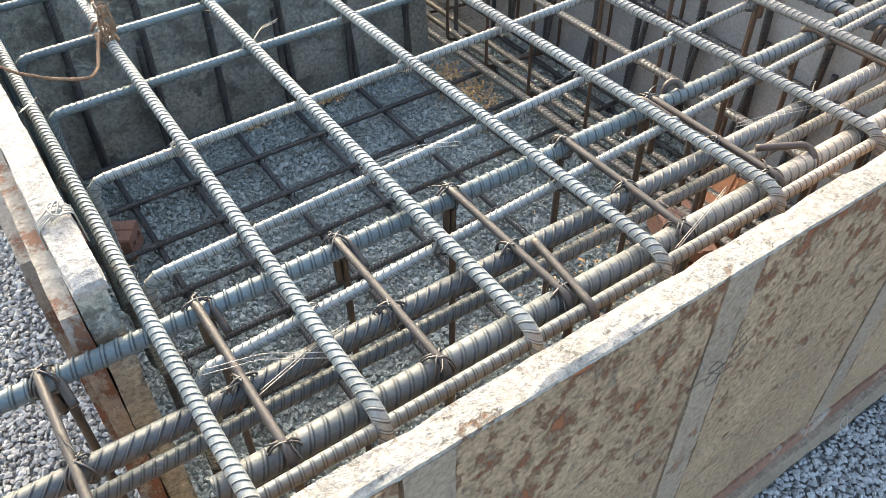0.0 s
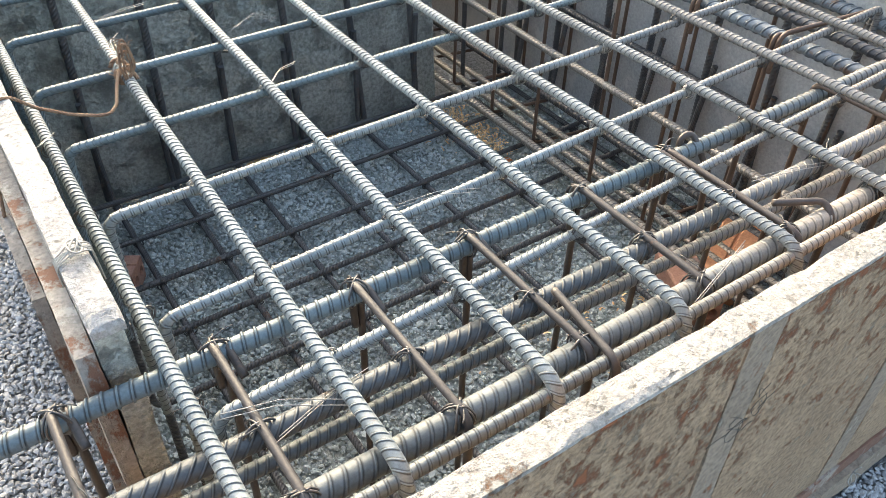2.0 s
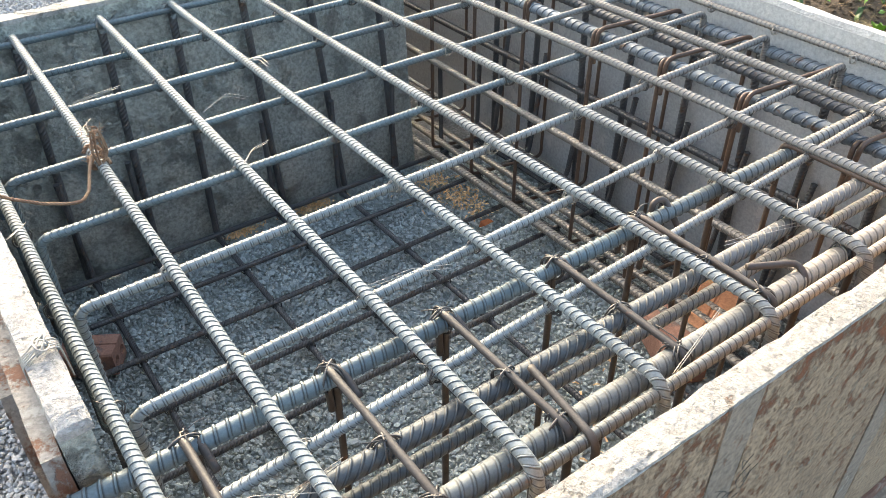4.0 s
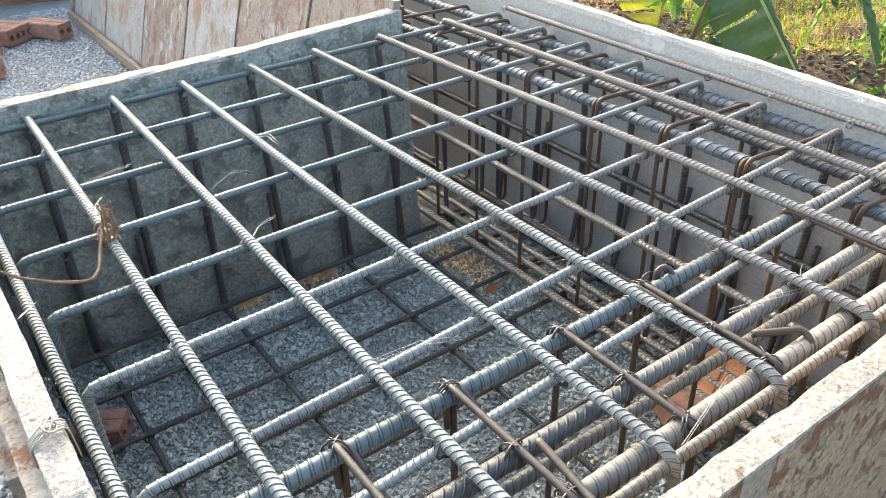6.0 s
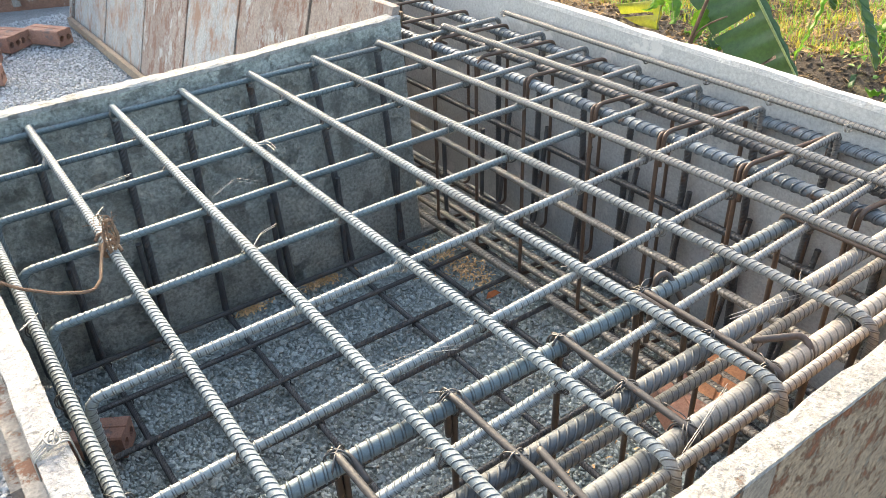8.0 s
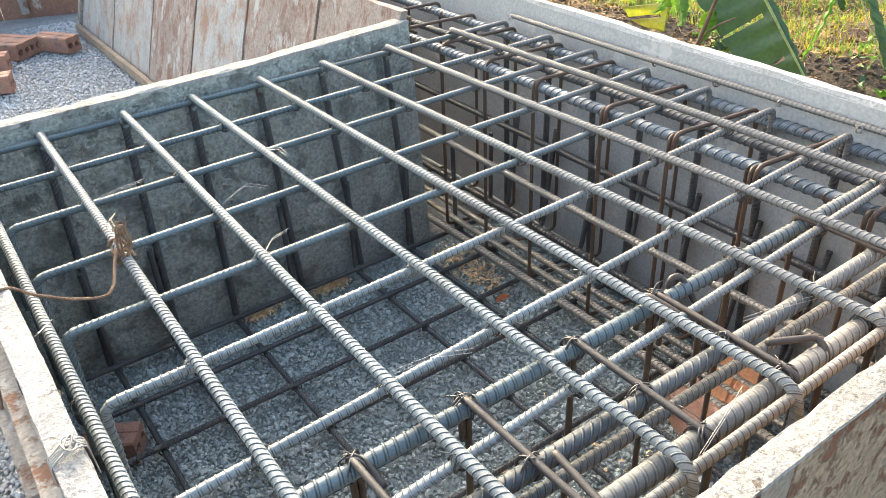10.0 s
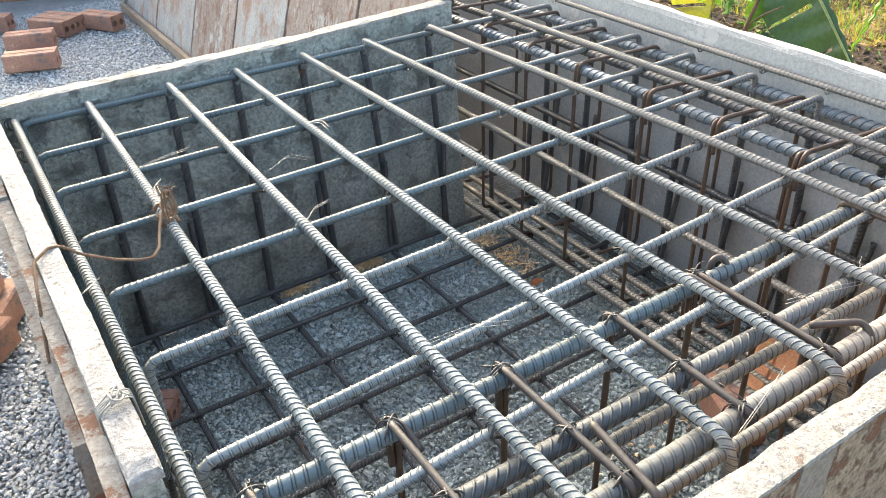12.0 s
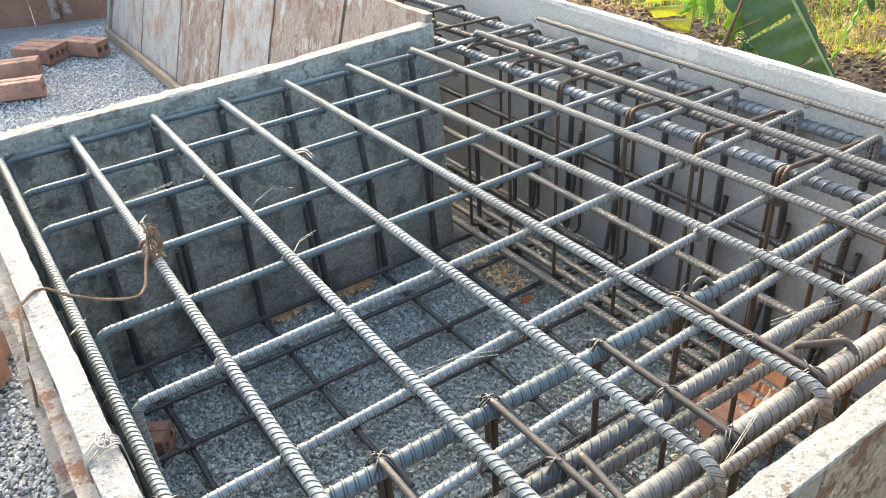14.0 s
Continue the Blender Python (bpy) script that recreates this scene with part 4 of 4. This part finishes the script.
def blade_leaf(base, tip, left, right, hang, splits=(), bow=0.08, rows=46, droop=0.35, ends=(0.5, 1.6)):
    """A big leaf: midrib from base to tip, the two halves of the widths left and right falling along hang, torn at the splits."""
    base, tip, hang = Vector(base), Vector(tip), Vector(hang).normalized()
    along = (tip - base).normalized()
    face = along.cross(hang).normalized()
    verts, faces = [], []
    for half, width in ((1, left), (-1, right)):
        if width <= 0:
            continue
        start = len(verts)
        for i in range(rows + 1):
            f = i / rows
            mid = base.lerp(tip, f) + face * bow * math.sin(f * math.pi) * 0.5
            span = width * min(1.0, (f * 4 + 0.05)) ** ends[0] * (1 - f ** 5) ** (1 / ends[1])
            gap = min([abs(f - s) for s in splits] + [1.0])
            for j in range(8):
                g = j / 7
                out = hang * half if right and left and half < 0 else hang
                side = hang if half > 0 else (hang * 0.25 - face * 0.95).normalized()
                torn = 0.022 * max(0.0, 1 - gap * rows / 1.1) * g * (1 if f > 0 else 0)
                p = mid + side * span * g + along * span * g * 0.42 - face * half * droop * span * g * g + face * 0.006 * math.sin(f * 70 + g * 2)
                p = p + face * 0.012 * math.sin(7 * f + 3 * g) * g + along * torn
                verts.append(tuple(p))
        for i in range(rows):
            cut = any(int(s * rows) == i for s in splits)
            for j in range(7):
                if cut and j > 1 and half > 0:
                    continue
                a = start + i * 8 + j
                faces.append((a, a + 1, a + 9, a + 8))
    return np.array(verts), np.array(faces)


def leafy(name, label, leaves, category="plant"):
    """A plant of blade leaves: rows of (material, arguments of blade_leaf, midrib radius)."""
    root = thing(name, label, category)
    for m, args, r in leaves:
        leaf = solid("leaf", blade_leaf(**args), m, root)
        b, t = Vector(args["base"]), Vector(args["tip"])
        solid("midrib", tube([b, b.lerp(t, 0.5), t], (r, r * 0.35), 0.02, 6), RIB, leaf)
    return root


banana = leafy("banana_plant", "banana plant with large torn dark green leaves", (
    (LEAF, dict(base=(2.56, 0.80, 1.04), tip=(2.46, 0.155, 0.42), left=0.24, right=0.05, hang=(0.05, 1.0, -0.3), splits=(0.55, 0.74)), 0.008),
    (LEAF_YELLOW, dict(base=(2.62, 0.93, 1.15), tip=(2.60, 0.955, 0.475), left=0.30, right=0.03, hang=(0.1, 1.0, 0.25), splits=(0.3, 0.42, 0.52, 0.62, 0.72, 0.82, 0.9)), 0.006),
    (LEAF, dict(base=(2.5, 0.30, 1.05), tip=(2.40, -0.045, 0.62), left=0.05, right=0.05, hang=(0.3, -0.8, -0.5)), 0.004),
    (LEAF, dict(base=(2.5, 0.36, 1.0), tip=(2.5, 0.19, 0.74), left=0.05, right=0.04, hang=(0.3, -0.8, -0.5)), 0.004),
    (LEAF_BRIGHT, dict(base=(2.7, 0.28, 1.0), tip=(2.62, 0.345, 0.50), left=0.022, right=0.022, hang=(0.2, 1, 0)), 0.004)))
solid("stem", tube([(2.95, -0.75, 0.2), (2.95, -0.75, 1.4)], (0.07, 0.045), 0.03, 12), STALK, banana)
for end in ((2.56, 0.80, 1.04), (2.62, 0.93, 1.15), (2.5, 0.30, 1.05), (2.5, 0.36, 1.0), (2.7, 0.28, 1.0)):
    solid("leaf_stalk", tube(way_of([(2.95, -0.75, 1.36), (2.85, -0.3, 1.6), end], 0.3), (0.014, 0.007), 0.03, 8), RIB, banana)
shrub = leafy("shrub", "broad-leaved green shrub on a thin brown stem", (
    (LEAF_BRIGHT, dict(base=(2.42, 0.60, 0.68), tip=(2.40, 0.63, 0.54), left=0.05, right=0.05, hang=(0.2, 1, -0.2), rows=16), 0.002),
    (LEAF_BRIGHT, dict(base=(2.40, 0.76, 0.74), tip=(2.38, 0.70, 0.60), left=0.05, right=0.05, hang=(0.2, 1, -0.2), rows=16), 0.002),
    (LEAF_BRIGHT, dict(base=(2.45, 0.80, 0.72), tip=(2.38, 0.84, 0.62), left=0.045, right=0.045, hang=(0.2, 1, -0.2), rows=16), 0.002)), "shrub")
solid("stem", tube(way_of([(2.42, 0.70, 0.1), (2.4, 0.65, 0.5), (2.4, 0.57, 0.76), (2.42, 0.5, 1.1)], 0.1), (0.008, 0.006), 0.02, 8), STALK, shrub)
solid("stem", tube(way_of([(2.42, 0.68, 0.3), (2.4, 0.62, 0.58), (2.4, 0.56, 0.63), (2.42, 0.51, 0.66)], 0.1), (0.004, 0.003), 0.02, 8), STALK, shrub)
rl = random.Random(12)
for (cx, cy, cz), n, name, label in (((2.30, -0.05, 0.50), 26, "weed", "low green weed with small pointed leaves"), ((2.9, 1.35, 0.55), 34, "weed", "leafy green weed by the bank"),
                                     ((2.7, 0.75, 0.45), 24, "weed", "leafy green weed by the bank"), ((3.2, 0.3, 0.45), 26, "weed", "leafy green weed by the bank")):
    root = thing(name, label, "weed")
    stalks = []
    for k in range(6):
        stalks.append(tube(way_of([(cx, cy, rise(cx, cy) - 0.02), (cx + rl.uniform(-0.03, 0.03), cy + rl.uniform(-0.03, 0.03), cz - 0.06), (cx + rl.uniform(-0.08, 0.08), cy + rl.uniform(-0.08, 0.08), cz + 0.05)], 0.05), (0.003, 0.0015), 0.02, 5))
    solid("stem", joined(stalks), RIB, root)
    for k in range(n):
        a, e = rl.uniform(0, 6.28), rl.uniform(-0.3, 0.6)
        b = Vector((cx, cy, cz)) + Vector((rl.gauss(0, 0.05), rl.gauss(0, 0.05), rl.gauss(0, 0.04)))
        t = b + Vector((math.cos(a), math.sin(a), e)) * rl.uniform(0.04, 0.075)
        solid("leaf", blade_leaf(b, t, 0.016, 0.016, (-math.sin(a), math.cos(a), 0.1), rows=8, bow=0.01), LEAF_BRIGHT if k % 3 else LEAF, root)

# ---- the plan in metres ----
done = set()
for ob in list(scene.objects):
    if ob.type in {"MESH", "EMPTY"}:
        ob.location = ob.location * UNIT
        if ob.type == "MESH" and ob.data.name not in done:
            done.add(ob.data.name)
            ob.data.transform(Matrix.Scale(UNIT, 4))
